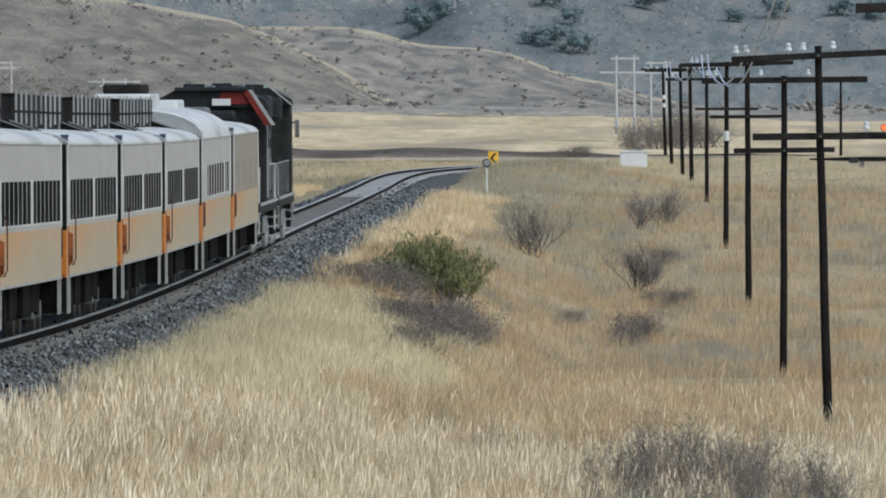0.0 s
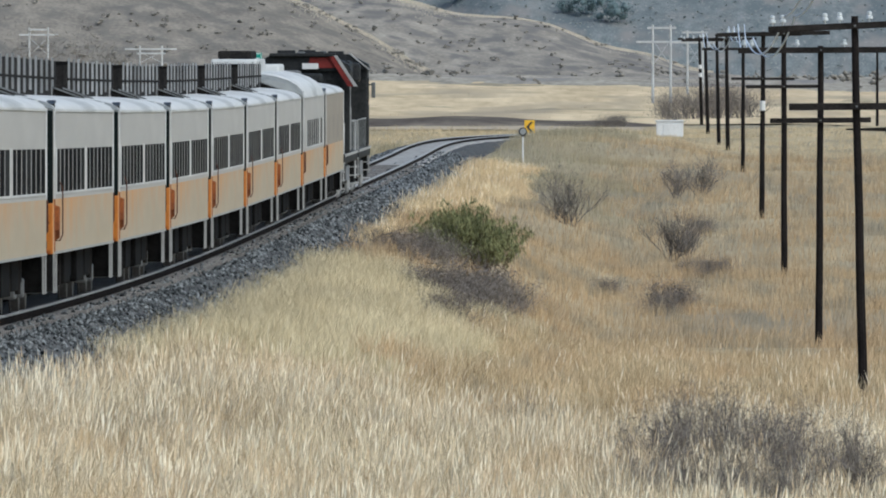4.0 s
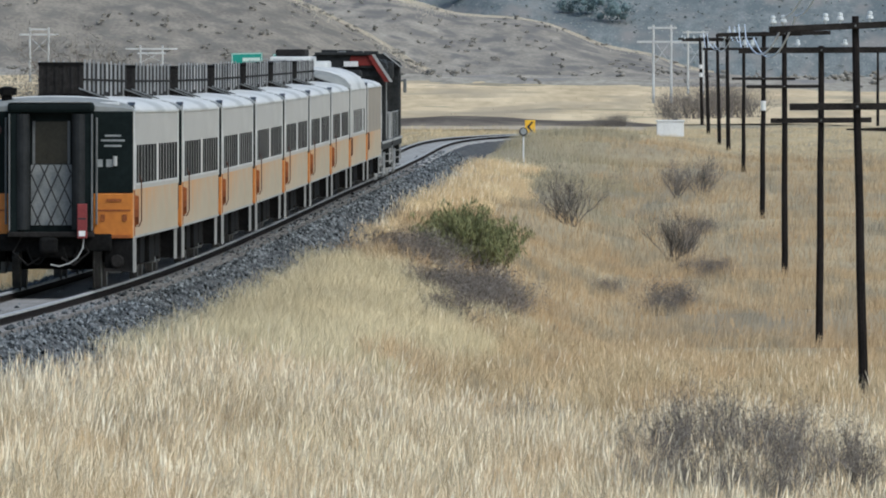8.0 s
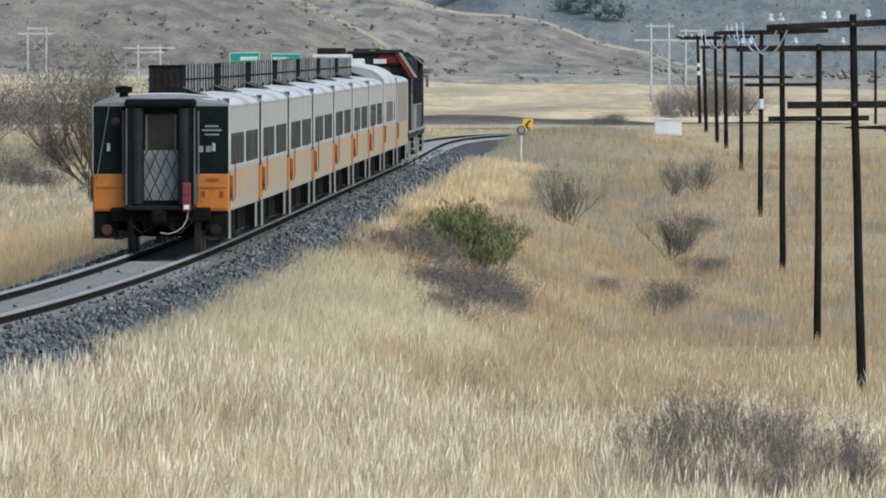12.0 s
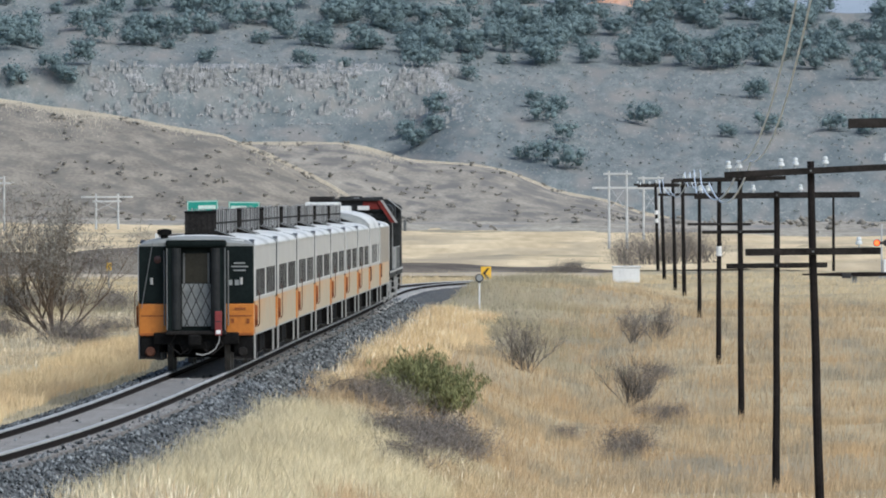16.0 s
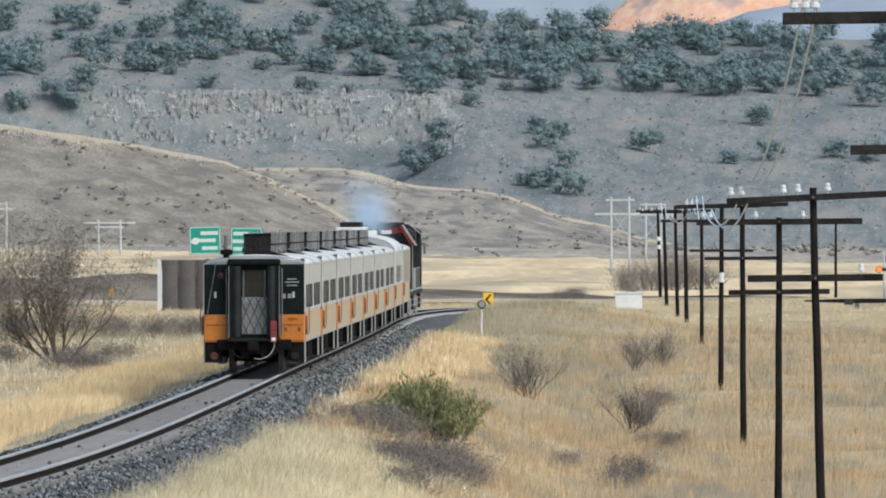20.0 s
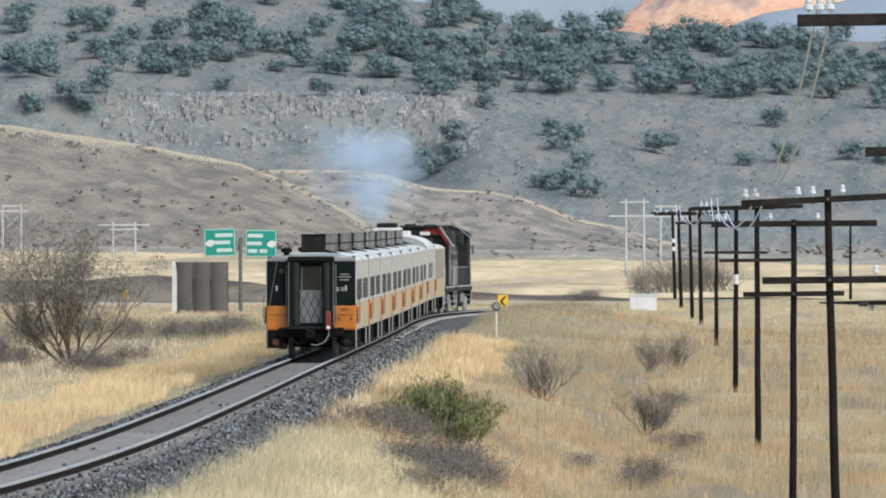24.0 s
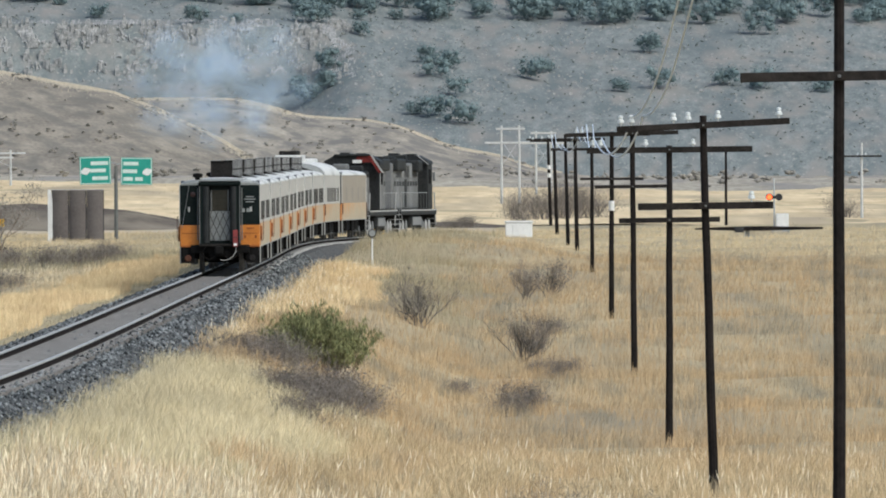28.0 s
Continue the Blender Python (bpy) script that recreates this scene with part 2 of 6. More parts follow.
M_MEADOW = surface("meadow_grass", (0.56, 0.445, 0.28), (0.84, 0.69, 0.455), 9.0, 0.95, island=0.10, patches=[((0.43, 0.36, 0.26), 14.0, 0.50, 0.66)], spread=0.3, gloss=0.0, along=0.09)
M_GOLD = surface("golden_verge_grass", (0.58, 0.42, 0.225), (1.0, 0.82, 0.50), 2.0, 0.85, island=0.32, patches=[((0.70, 0.52, 0.30), 3.0)], spread=0.6, gloss=0.15, along=0.10)
M_BLIND = surface("closed_blind", (0.20, 0.18, 0.15), (0.30, 0.275, 0.23), 0.6, 0.5, gloss=0.2)
M_LOCOPALE = surface("dust_coated_panel", (0.17, 0.175, 0.175), (0.32, 0.325, 0.32), 0.8, 0.7, fine=0.3, spread=0.5, gloss=0.1)
M_APRON = surface("scrubby_foothill", (0.26, 0.24, 0.20), (0.52, 0.47, 0.385), 3.0, 1.0, fine=0.25, patches=[((0.27, 0.258, 0.245), 12.0)], spread=0.36, gloss=0.0, along=0.12)
M_TAN = surface("olive_tan_grass", (0.47, 0.40, 0.24), (0.90, 0.79, 0.53), 1.8, 0.9, island=0.26, patches=[((0.55, 0.48, 0.32), 2.4, 0.50, 0.70)], spread=0.6, gloss=0.1, along=0.10)
M_FADE = surface("peeling_orange", (0.46, 0.17, 0.05), (0.62, 0.36, 0.17), 0.7, 0.5, fine=0.3, spread=0.45, gloss=0.15)
M_RUBBER = surface("dusty_rubber", (0.009, 0.0105, 0.011), (0.026, 0.028, 0.029), 0.5, 0.6, gloss=0.25)
M_RUSTBAR = surface("rusty_bar", (0.055, 0.024, 0.016), (0.12, 0.05, 0.03), 0.5, 0.7, gloss=0.2)
M_CREST = surface("crest_grass", (0.48, 0.43, 0.345), (0.74, 0.665, 0.53), 4.0, 0.95, island=0.4, gloss=0.0)
M_THORN = surface("dull_thorn_leaves", (0.17, 0.158, 0.132), (0.34, 0.315, 0.265), 0.6, 0.9, island=0.5, gloss=0.1)
M_SCRUB = surface("grey_scrub", (0.25, 0.235, 0.205), (0.36, 0.335, 0.29), 3.0, 1.0, island=0.4, gloss=0.0)
# plants and hills
M_TWIG = surface("grey_twigs", (0.090, 0.080, 0.073), (0.27, 0.243, 0.22), 0.6, 0.9, island=0.4, gloss=0.1)
M_BRANCH = surface("pale_grey_branches", (0.15, 0.132, 0.115), (0.38, 0.34, 0.295), 0.6, 0.9, island=0.4, gloss=0.1)
M_TWIGLET = surface("fine_grey_twiglets", (0.105, 0.094, 0.082), (0.30, 0.268, 0.232), 0.6, 0.95, island=0.28, gloss=0.05)
M_BROWNTWIG = surface("brown_twigs", (0.10, 0.07, 0.05), (0.22, 0.165, 0.12), 0.6, 0.9, island=0.4)
M_LEAF = surface("olive_leaves", (0.080, 0.094, 0.043), (0.32, 0.325, 0.155), 0.35, 0.8, island=0.6, spread=0.62, gloss=0.15)
# Oak foliage lifted towards blue: distance haze is put into the colour.
M_OAK = surface("hazed_oak_leaves", (0.150, 0.206, 0.214), (0.215, 0.278, 0.278), 2.2, 1.0, fine=0.3, island=0.08, spread=0.6, gloss=0.0)
M_HILL = surface("dry_hillside", (0.155, 0.142, 0.125), (0.37, 0.332, 0.272), 4.2, 1.0, fine=0.12, patches=[((0.185, 0.174, 0.154), 3.4, 0.47, 0.66)], spread=0.40, gloss=0.0, along=0.6)
M_HILL_FAR = surface("tan_hillside", (0.20, 0.185, 0.16), (0.44, 0.398, 0.332), 4.6, 1.0, fine=0.12, patches=[((0.205, 0.194, 0.178), 4.0, 0.46, 0.62)], spread=0.40, gloss=0.0, along=0.6)
# The mountain's bluish, lifted darks carry the haze of distance as colour.
M_MOUNT = surface("hazed_scrub_mountain", (0.130, 0.156, 0.158), (0.284, 0.300, 0.290), 2.6, 1.0, fine=0.2, patches=[((0.160, 0.184, 0.187), 10.0), ((0.270, 0.260, 0.240), 9.0, 0.48, 0.68), ((0.335, 0.325, 0.298), 0.9, 0.60, 0.70)], spread=0.34, gloss=0.0, along=0.25)
M_ROCK = surface("pale_rock", (0.15, 0.158, 0.16), (0.47, 0.465, 0.445), 1.2, 1.0, fine=0.3, spread=0.34, gloss=0.0)
# Scrub on the mountain, paled and blued to hold haze in its colour.
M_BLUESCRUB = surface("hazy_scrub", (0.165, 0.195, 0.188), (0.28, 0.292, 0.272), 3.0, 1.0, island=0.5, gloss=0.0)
# Shade and distance haze of the far slopes are put into this blue-grey.
M_HAZEHILL = surface("hazed_far_slope", (0.30, 0.35, 0.41), (0.36, 0.41, 0.47), 60.0, 1.0, gloss=0.0)
# Evening sunlight on the peak is put into this orange base colour.
M_PEAK = surface("sunlit_peak_colour", (0.78, 0.40, 0.25), (1.0, 0.72, 0.52), 9.0, 1.0, fine=0.3, spread=0.4, patches=[((0.50, 0.36, 0.33), 16.0, 0.50, 0.62)], gloss=0.0)
M_BANK = surface("dark_bank", (0.085, 0.073, 0.063), (0.18, 0.155, 0.132), 3.0, 0.95, patches=((0.25, 0.22, 0.175), 7.0), gloss=0.0)
M_ROAD = surface("pale_road", (0.44, 0.37, 0.27), (0.56, 0.48, 0.36), 3.0, 0.95, gloss=0.1)
M_SIGNAL = glow("lit_signal", (1.0, 0.10, 0.02), 2.2)


# ---- shapes ----
def part(name, bm, material, parent=None, label=""):
    """Links a bmesh as one mesh object, under parent where there is one."""
    me = bpy.data.meshes.new(name)
    bm.normal_update()
    bm.to_mesh(me)
    bm.free()
    me.materials.append(material)
    ob = new(name, me)
    ob.parent = parent
    if label:
        ob["label"] = label
    return ob


def mesh_of(name, verts, faces, material, parent=None, smooth=False):
    me = bpy.data.meshes.new(name)
    me.from_pydata(verts, [], faces)
    if smooth:
        me.polygons.foreach_set("use_smooth", [True] * len(me.polygons))
    me.materials.append(material)
    ob = new(name, me)
    ob.parent = parent
    return ob


def empty(name):
    ob = new(name)
    ob.empty_display_size = 0.3
    return ob


def box(bm, x0, x1, y0, y1, z0, z1, bevel=0.0):
    vs = [bm.verts.new((x, y, z)) for z in (z0, z1) for y in (y0, y1) for x in (x0, x1)]
    fs = [bm.faces.new([vs[i] for i in q]) for q in ((0, 2, 3, 1), (4, 5, 7, 6), (0, 1, 5, 4), (2, 6, 7, 3), (0, 4, 6, 2), (1, 3, 7, 5))]
    if bevel:
        bmesh.ops.bevel(bm, geom=list({e for f in fs for e in f.edges}), offset=bevel, segments=2, affect="EDGES", profile=0.5)
    return bm


def block(*a, bevel=0.0):
    return box(bmesh.new(), *a, bevel=bevel)


def rod(bm, a, b, r0, r1=None, sides=6):
    """A tapered rod from a to b."""
    a, b = Vector(a), Vector(b)
    r1 = r0 if r1 is None else r1
    d = (b - a).normalized()
    u = d.orthogonal().normalized()
    w = d.cross(u)
    rings = []
    for p, r in ((a, r0), (b, r1)):
        rings.append([bm.verts.new(p + r * (math.cos(2 * math.pi * i / sides) * u + math.sin(2 * math.pi * i / sides) * w)) for i in range(sides)])
    for i in range(sides):
        j = (i + 1) % sides
        bm.faces.new((rings[0][i], rings[0][j], rings[1][j], rings[1][i]))
    bm.faces.new(rings[0][::-1])
    bm.faces.new(rings[1])
    return bm


def lathe(bm, profile, centre=(0, 0, 0), axis="z", sides=14):
    """Turns a profile of (radius, height) round an axis."""
    rings = []
    for r, h in profile:
        ring = []
        for i in range(sides):
            a = 2 * math.pi * i / sides
            c, s = r * math.cos(a), r * math.sin(a)
            p = {"z": (c, s, h), "x": (h, c, s), "y": (s, h, c)}[axis]
            ring.append(bm.verts.new(Vector(p) + Vector(centre)))
        rings.append(ring)
    for p, q in zip(rings, rings[1:]):
        for i in range(sides):
            j = (i + 1) % sides
            bm.faces.new((p[i], p[j], q[j], q[i]))
    bm.faces.new(rings[0][::-1])
    bm.faces.new(rings[-1])
    return bm


def loft(bm, sections):
    """Skins a list of closed sections, each a list of points, and caps the ends."""
    rings = [[bm.verts.new(p) for p in s] for s in sections]
    n = len(rings[0])
    for p, q in zip(rings, rings[1:]):
        for i in range(n):
            j = (i + 1) % n
            bm.faces.new((p[i], p[j], q[j], q[i]))
    bm.faces.new(rings[0][::-1])
    bm.faces.new(rings[-1])
    bmesh.ops.recalc_face_normals(bm, faces=bm.faces)
    return bm


def tube(bm, pts, r, sides=6):
    """A bent tube through the points."""
    pts = [Vector(q) for q in pts]
    rings = []
    for i, q in enumerate(pts):
        d = (pts[min(i + 1, len(pts) - 1)] - pts[max(i - 1, 0)]).normalized()
        u = d.cross(Vector((0.31, 0.87, 0.2))).normalized()
        w = d.cross(u)
        rings.append([q + r * (math.cos(2 * math.pi * k / sides) * u + math.sin(2 * math.pi * k / sides) * w) for k in range(sides)])
    return loft(bm, rings)


def smoothstep(a, b, x):
    t = np.clip((np.asarray(x, float) - a) / (b - a), 0, 1)
    return t * t * (3 - 2 * t)


def ripple(x, y, size, seed=0):
    """Smooth uneven values round 0, about -1 to 1, with features of that size."""
    x, y = np.asarray(x, float) / size, np.asarray(y, float) / size
    rs = np.random.RandomState(seed + 17)
    v = 0
    for k in range(7):
        a, p, s = rs.uniform(0, 2 * math.pi), rs.uniform(0, 6.28), rs.uniform(0.6, 2.2)
        v = v + np.sin(s * 2 * (np.cos(a) * x + np.sin(a) * y) + p + 1.3 * np.sin(s * (np.sin(a) * x - np.cos(a) * y) + 2 * p)) / (0.6 + 0.5 * s)
    return v / 3.2


# ---- the track: heading along its length, then its line ----
TURN_AT = np.arange(-120, 681, 40.0)
TURN = np.array([1.42, 1.32, 1.22, 1.02, .92, .92, .90, .85, .85, .83, .82, .82, .82, .72, .95, 1.7, 3.7, 6.9, 10.2, 13.5, 16.5])
RISE_AT = np.array([-120, -40, 40, 120, 200, 280, 360, 440, 520, 600, 630, 670, 790.0])
RISE = np.array([.65, .11, -.20, -.17, -.09, -.09, -.06, .04, -.04, -.2, -1.9, -3.1, -3.6])
LINE_S = np.arange(-320, 1081, 2.0)
_h = np.radians(np.where(LINE_S > 680, 16.5 + (LINE_S - 680) * 0.07, np.interp(LINE_S, TURN_AT, TURN)))
LINE_X, LINE_Y = np.cumsum(np.sin(_h)) * 2, np.cumsum(np.cos(_h)) * 2
LINE_X += -7.289 - np.interp(0, LINE_S, LINE_X)
LINE_Y += 277.44 - np.interp(0, LINE_S, LINE_Y)
LINE_Z = np.convolve(np.pad(np.interp(LINE_S, RISE_AT, RISE), 20, mode="edge"), np.ones(41) / 41, mode="valid")
SPEED, CAR = 14.64, 25.9


def on_track(s, off=0.0, up=0.0):
    a = np.interp(s, LINE_S, _h)
    return Vector((float(np.interp(s, LINE_S, LINE_X) + off * math.cos(a)), float(np.interp(s, LINE_S, LINE_Y) - off * math.sin(a)),
                   float(np.interp(s, LINE_S, LINE_Z)) + up))


def track_pose(s, reach=8.9):
    """The pose of a vehicle whose two bogies stand that far before and behind s."""
    a, b = on_track(s - reach), on_track(s + reach)
    d = b - a
    m = (a + b) / 2
    return pose(m.x, m.y, m.z, math.degrees(math.atan2(d.z, d.length)), 0, -math.degrees(math.atan2(d.x, d.y)))


# ---- the lie of the land ----
def ground_z(x, y):
    x, y = np.asarray(x, float), np.asarray(y, float)
    tx, tz = np.interp(y, LINE_Y, LINE_X), np.interp(y, LINE_Y, LINE_Z)
    off = x - tx
    base = tz - 0.85
    right = np.interp(y, [-300, 0, 60, 120, 185, 277, 380, 490, 590, 690, 800, 1100, 1700, 2600, 5000],
                      [3.0, 2.7, 1.4, -0.6, -1.6, -2.05, -3.2, -3.05, -2.1, -1.25, -1.0, -0.75, -0.1, -2.2, -8.0])
    left = np.interp(y, [-300, 0, 120, 300, 646, 980, 1300, 1700, 2600, 5000], [3.0, 2.7, -0.5, -0.7, -1.5, -1.15, -0.4, 1.2, 0.5, -8.0])
    near = np.where(off > 0, base + (right - base) * smoothstep(3.5, 10.5, off), base + (left - base) * smoothstep(4, 13, -off))
    far = np.where(off > 0, right, left)
    z = np.where(y < 1000, near, near + (far - near) * smoothstep(1000, 1150, y))
    z = z + np.clip(-x, -40, 120) * 0.012 * smoothstep(1150, 1700, y)
    z = z + 1.0 * smoothstep(680, 770, y) * smoothstep(1060, 960, y) * smoothstep(16, 9, x) * smoothstep(2.4, 3.8, off)
    lump = 0.10 * ripple(x, y, 4.0, 3) + 0.22 * ripple(x, y, 17.0, 5)
    return z + lump * smoothstep(2.8, 7.0, np.abs(off)) * smoothstep(20, 140, y)


def grid_mesh(name, xs, ys, zf, material, smooth=True):
    gx, gy = np.meshgrid(xs, ys)
    gz = zf(gx, gy)
    v = np.stack([gx, gy, gz], -1).reshape(-1, 3)
    nx, ny = len(xs), len(ys)
    i = (np.arange(ny - 1)[:, None] * nx + np.arange(nx - 1)[None]).reshape(-1, 1)
    f = np.concatenate([i, i + 1, i + nx + 1, i + nx], 1)
    return mesh_of(name, v.tolist(), f.tolist(), material, smooth=smooth)


xs = np.concatenate([[-3000, -1600, -800, -400, -220, -140, -100, -80], np.arange(-66, 67, 1.5), [80, 100, 140, 220, 400, 800, 1600, 3000]])
ys = np.concatenate([np.arange(-300, 60, 30), np.arange(60, 1200, 5), np.arange(1200, 2700, 40), [2800, 3200, 3800, 4400, 4990]])
tagged(grid_mesh("ground", xs, ys, ground_z, M_SOIL), "dry tan grassland soil with grey-brown patches", "ground", kind="structure")


def hill(name, crest_x, crest_z, y0, y1, y2, half, label, material, seed, step=2.5, bumps=0.5, shape=None, reach=20, base=-1.5):
    """A long hill: its crest line runs across at y1, its foot lies at y0, its back at y2."""
    hx = np.unique(np.concatenate([np.linspace(-1400, -half, 40), np.arange(-half, half, step), np.linspace(half, 1400, 40)]))
    hy = np.concatenate([np.linspace(y0, y1, 90), np.linspace(y1, y2, 16)[1:]])

    def zf(x, y):
        top = np.interp(x, crest_x, crest_z) + bumps * ripple(x, 0 * x, 9.0, seed)
        t = np.clip((y - y0) / (y1 - y0), 0, 1)
        up = shape(x, t) if shape else smoothstep(-0.35, 1.0, t) - smoothstep(-0.35, 1.0, 0 * t)
        up = up / (1 if shape else 1 - float(smoothstep(-0.35, 1.0, 0)))
        down = np.where(y > y1, 1 - 0.75 * smoothstep(y1, y2, y), 1)
        rough = bumps * (ripple(x, y, reach, seed + 1) + 0.4 * ripple(x, y, reach / 4, seed + 2)) * np.sin(np.pi * np.clip(t, 0, 1)) 
        return base + (top - base) * up * down + rough
    ob = grid_mesh(name, hx, hy, zf, material)
    tagged(ob, label, "hill", kind="structure")
    return zf


hill_front_z = hill("hill_front", [-1400, -200, -56.5, -48.6, -40.7, -32.7, -24.8, -18.5, -11.4, -3.5, 6, 1400],
     [40, 30, 18.7, 17.3, 16.2, 14.2, 13.0, 10.6, 6.6, 2.2, -1.5, -1.5], 2005, 2100, 2300, 90,
     "smooth dry hill with tan grass and grey scrub", M_HILL, 31)
hill_middle_z = hill("hill_middle", [-1400, -28, -21.6, -10.5, -1.3, 7.9, 17.2, 26.4, 33.8, 39.3, 60, 1400],
     [15, 13.7, 13.8, 13.5, 11.8, 9.8, 8.4, 5.7, 3.8, 1.5, -1.5, -1.5], 2350, 2450, 2650, 100,
     "long low dry hill with a pale grassy crest", M_HILL_FAR, 41)


def mountain_shape(x, t):
    cliff = smoothstep(20, -5, x)
    plain = 0.10 * smoothstep(0, 0.2, t) + 0.9 * np.clip((t - 0.05) / 0.95, 0, 1) ** 0.95
    bench = np.interp(t, [0, 0.30, 0.50, 0.54, 0.64, 0.82, 1.0], [0, 0.22, 0.41, 0.60, 0.665, 0.82, 1.0])
    return plain + (bench - plain) * cliff


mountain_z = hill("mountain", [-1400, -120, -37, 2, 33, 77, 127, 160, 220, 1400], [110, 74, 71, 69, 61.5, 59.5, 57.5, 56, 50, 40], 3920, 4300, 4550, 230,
                  "broad scrubby mountainside with rock outcrops and oaks, blue haze in its colour", M_MOUNT, 51, step=4.0, bumps=1.0, shape=mountain_shape, reach=60, base=-6.5)
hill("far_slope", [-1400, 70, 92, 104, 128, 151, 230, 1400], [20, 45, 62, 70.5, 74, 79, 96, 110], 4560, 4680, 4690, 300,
     "slope below the peak, blue-grey shade and haze in its colour", M_HAZEHILL, 61, step=8.0)
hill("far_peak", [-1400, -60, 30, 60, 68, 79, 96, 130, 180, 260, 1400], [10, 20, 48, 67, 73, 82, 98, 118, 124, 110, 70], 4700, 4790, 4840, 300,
     "bare distant peak, orange evening sunlight put into its colour", M_PEAK, 71, step=6.0)
# Range added to fill the blue beside the peak; haze is in its colour.
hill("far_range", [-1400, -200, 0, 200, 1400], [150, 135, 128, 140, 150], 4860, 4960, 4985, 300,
     "added range on the horizon, blue-grey haze in its colour", M_HAZEHILL, 81, step=10.0)


# ---- the railway: ballast, bed, rails ----
def sweep(name, section, material, parent=None, s0=-300, s1=1000, step=4.0, jitter=0.0):
    """Draws a closed section of (offset, height) along the track."""
    verts, faces, n = [], [], len(section)
    ss = np.arange(s0, s1 + 0.1, step)
    rs = np.random.RandomState(8)
    for s in ss:
        for off, up in section:
            verts.append(on_track(s, off + jitter * rs.uniform(-1, 1), up + 0.4 * jitter * rs.uniform(-1, 1)))
    for k in range(len(ss) - 1):
        for i in range(n):
            j = (i + 1) % n
            faces.append((k * n + i, k * n + j, k * n + n + j, k * n + n + i))
    faces.append(tuple(range(n))[::-1])
    faces.append(tuple(range((len(ss) - 1) * n, len(ss) * n)))
    return mesh_of(name, verts, faces, material, parent)


ballast = tagged(sweep("ballast", [(-3.7, -1.35), (-2.1, -0.42), (-1.75, -0.24), (1.75, -0.24), (2.1, -0.42), (3.0, -0.95), (3.9, -1.5)], M_BALLAST, jitter=0.06, step=2.0),
                 "dark crushed-stone ballast bank under the track", "ballast", kind="structure")
tagged(sweep("track_bed", [(-1.3, -0.30), (-1.22, -0.155), (1.22, -0.155), (1.3, -0.30)], M_BED), "dusty grey bed between the rails", "track bed", kind="structure")
for side in (-1, 1):
    c = side * 0.755
    rail = tagged(empty("rail"), "rust-brown steel rail with a worn bright top", "rail", "rails of the track", "structure")
    sweep("web", [(c - .07, -.17), (c - .07, -.15), (c - .012, -.13), (c - .012, -.05), (c - .03, -.042), (c + .03, -.042), (c + .012, -.05), (c + .012, -.13), (c + .07, -.15), (c + .07, -.17)], M_RAIL_SIDE, rail)
    sweep("rail_head", [(c - .036, -.042), (c - .036, -.006), (c - .028, 0), (c + .028, 0), (c + .036, -.006), (c + .036, -.042)], M_RAIL_TOP, rail)


# ---- the telegraph line ----
def insulator(parent, x, z, y=0.0, s=0.85):
    bm = bmesh.new()
    rod(bm, (x, y, z), (x, y, z + 0.07 * s), 0.014, sides=6)
    lathe(bm, [(0.05 * s, z + 0.06 * s), (0.078 * s, z + 0.07 * s), (0.07 * s, z + 0.13 * s), (0.045 * s, z + 0.15 * s), (0.058 * s, z + 0.17 * s), (0.05 * s, z + 0.22 * s), (0.02 * s, z + 0.235 * s)], (x, y, 0), sides=10)
    return part("insulator", bm, M_INSUL, parent, "pale porcelain insulator")


def telegraph_pole(x, y, foot, top, lean, arms, bands=(), thick=0.10, wood=None, label=""):
    """arms: height, half width to each side, thickness, insulator places, tilt in degrees."""
    pole = tagged(empty("telegraph_pole"), label or "dark creosoted wooden telegraph pole with crossarms in dry grass", "pole", "poles of the telegraph line")
    pole.location = (x, y, foot)
    h = top - foot
    dx = math.tan(radians(lean)) * h
    bm = bmesh.new()
    pts = [(dx * (k / 8) + 0.006 * math.sin(k * 1.7 + y), 0, -0.4 if k == 0 else h * k / 8) for k in range(9)]
    rings = []
    for k, p in enumerate(pts):
        r = thick * (1 - 0.28 * k / 8)
        rings.append([(p[0] + r * math.cos(a * math.pi / 5), r * math.sin(a * math.pi / 5), p[2]) for a in range(10)])
    loft(bm, rings)
    part("post", bm, wood or M_WOOD, pole)
    for height, half_l, half_r, th, pins, tilt in arms:
        z = height - foot
        cx = dx * z / h
        bm = block(-half_l, half_r, -th * 0.45, th * 0.45, -th / 2, th / 2, bevel=0.012)
        bmesh.ops.rotate(bm, verts=bm.verts, matrix=Matrix.Rotation(radians(-tilt), 3, "Y"))
        bmesh.ops.translate(bm, verts=bm.verts, vec=(cx, -thick - th * 0.3, z))
        part("crossarm", bm, M_ARM, pole)
        bm = bmesh.new()
        rod(bm, (cx, -thick - th - 0.04, z), (cx, thick, z), 0.022)
        part("through_bolt", bm, M_STEEL, pole)
        for p in pins:
            insulator(pole, cx + p, z + p * math.sin(radians(tilt)) + th / 2, -thick - th * 0.3)
    for z0, z1 in bands:
        bm = lathe(bmesh.new(), [(thick * 0.9, z0 - foot), (thick * 0.97, z0 - foot + 0.01), (thick * 0.95, z1 - foot - 0.01), (thick * 0.88, z1 - foot)], (dx * (z0 - foot) / h, 0, 0))
        part("band", bm, M_WHITE, pole, "white painted band")
    return pole


telegraph_pole(6.71, 185, -1.75, 7.2, 0.3, [(6.93, 2.06, 2.06, 0.15, (-1.92, -1.78, -1.66, 1.3, 1.7), 0.6), (5.30, 1.22, 1.22, 0.12, (), 0.6)], thick=0.085)
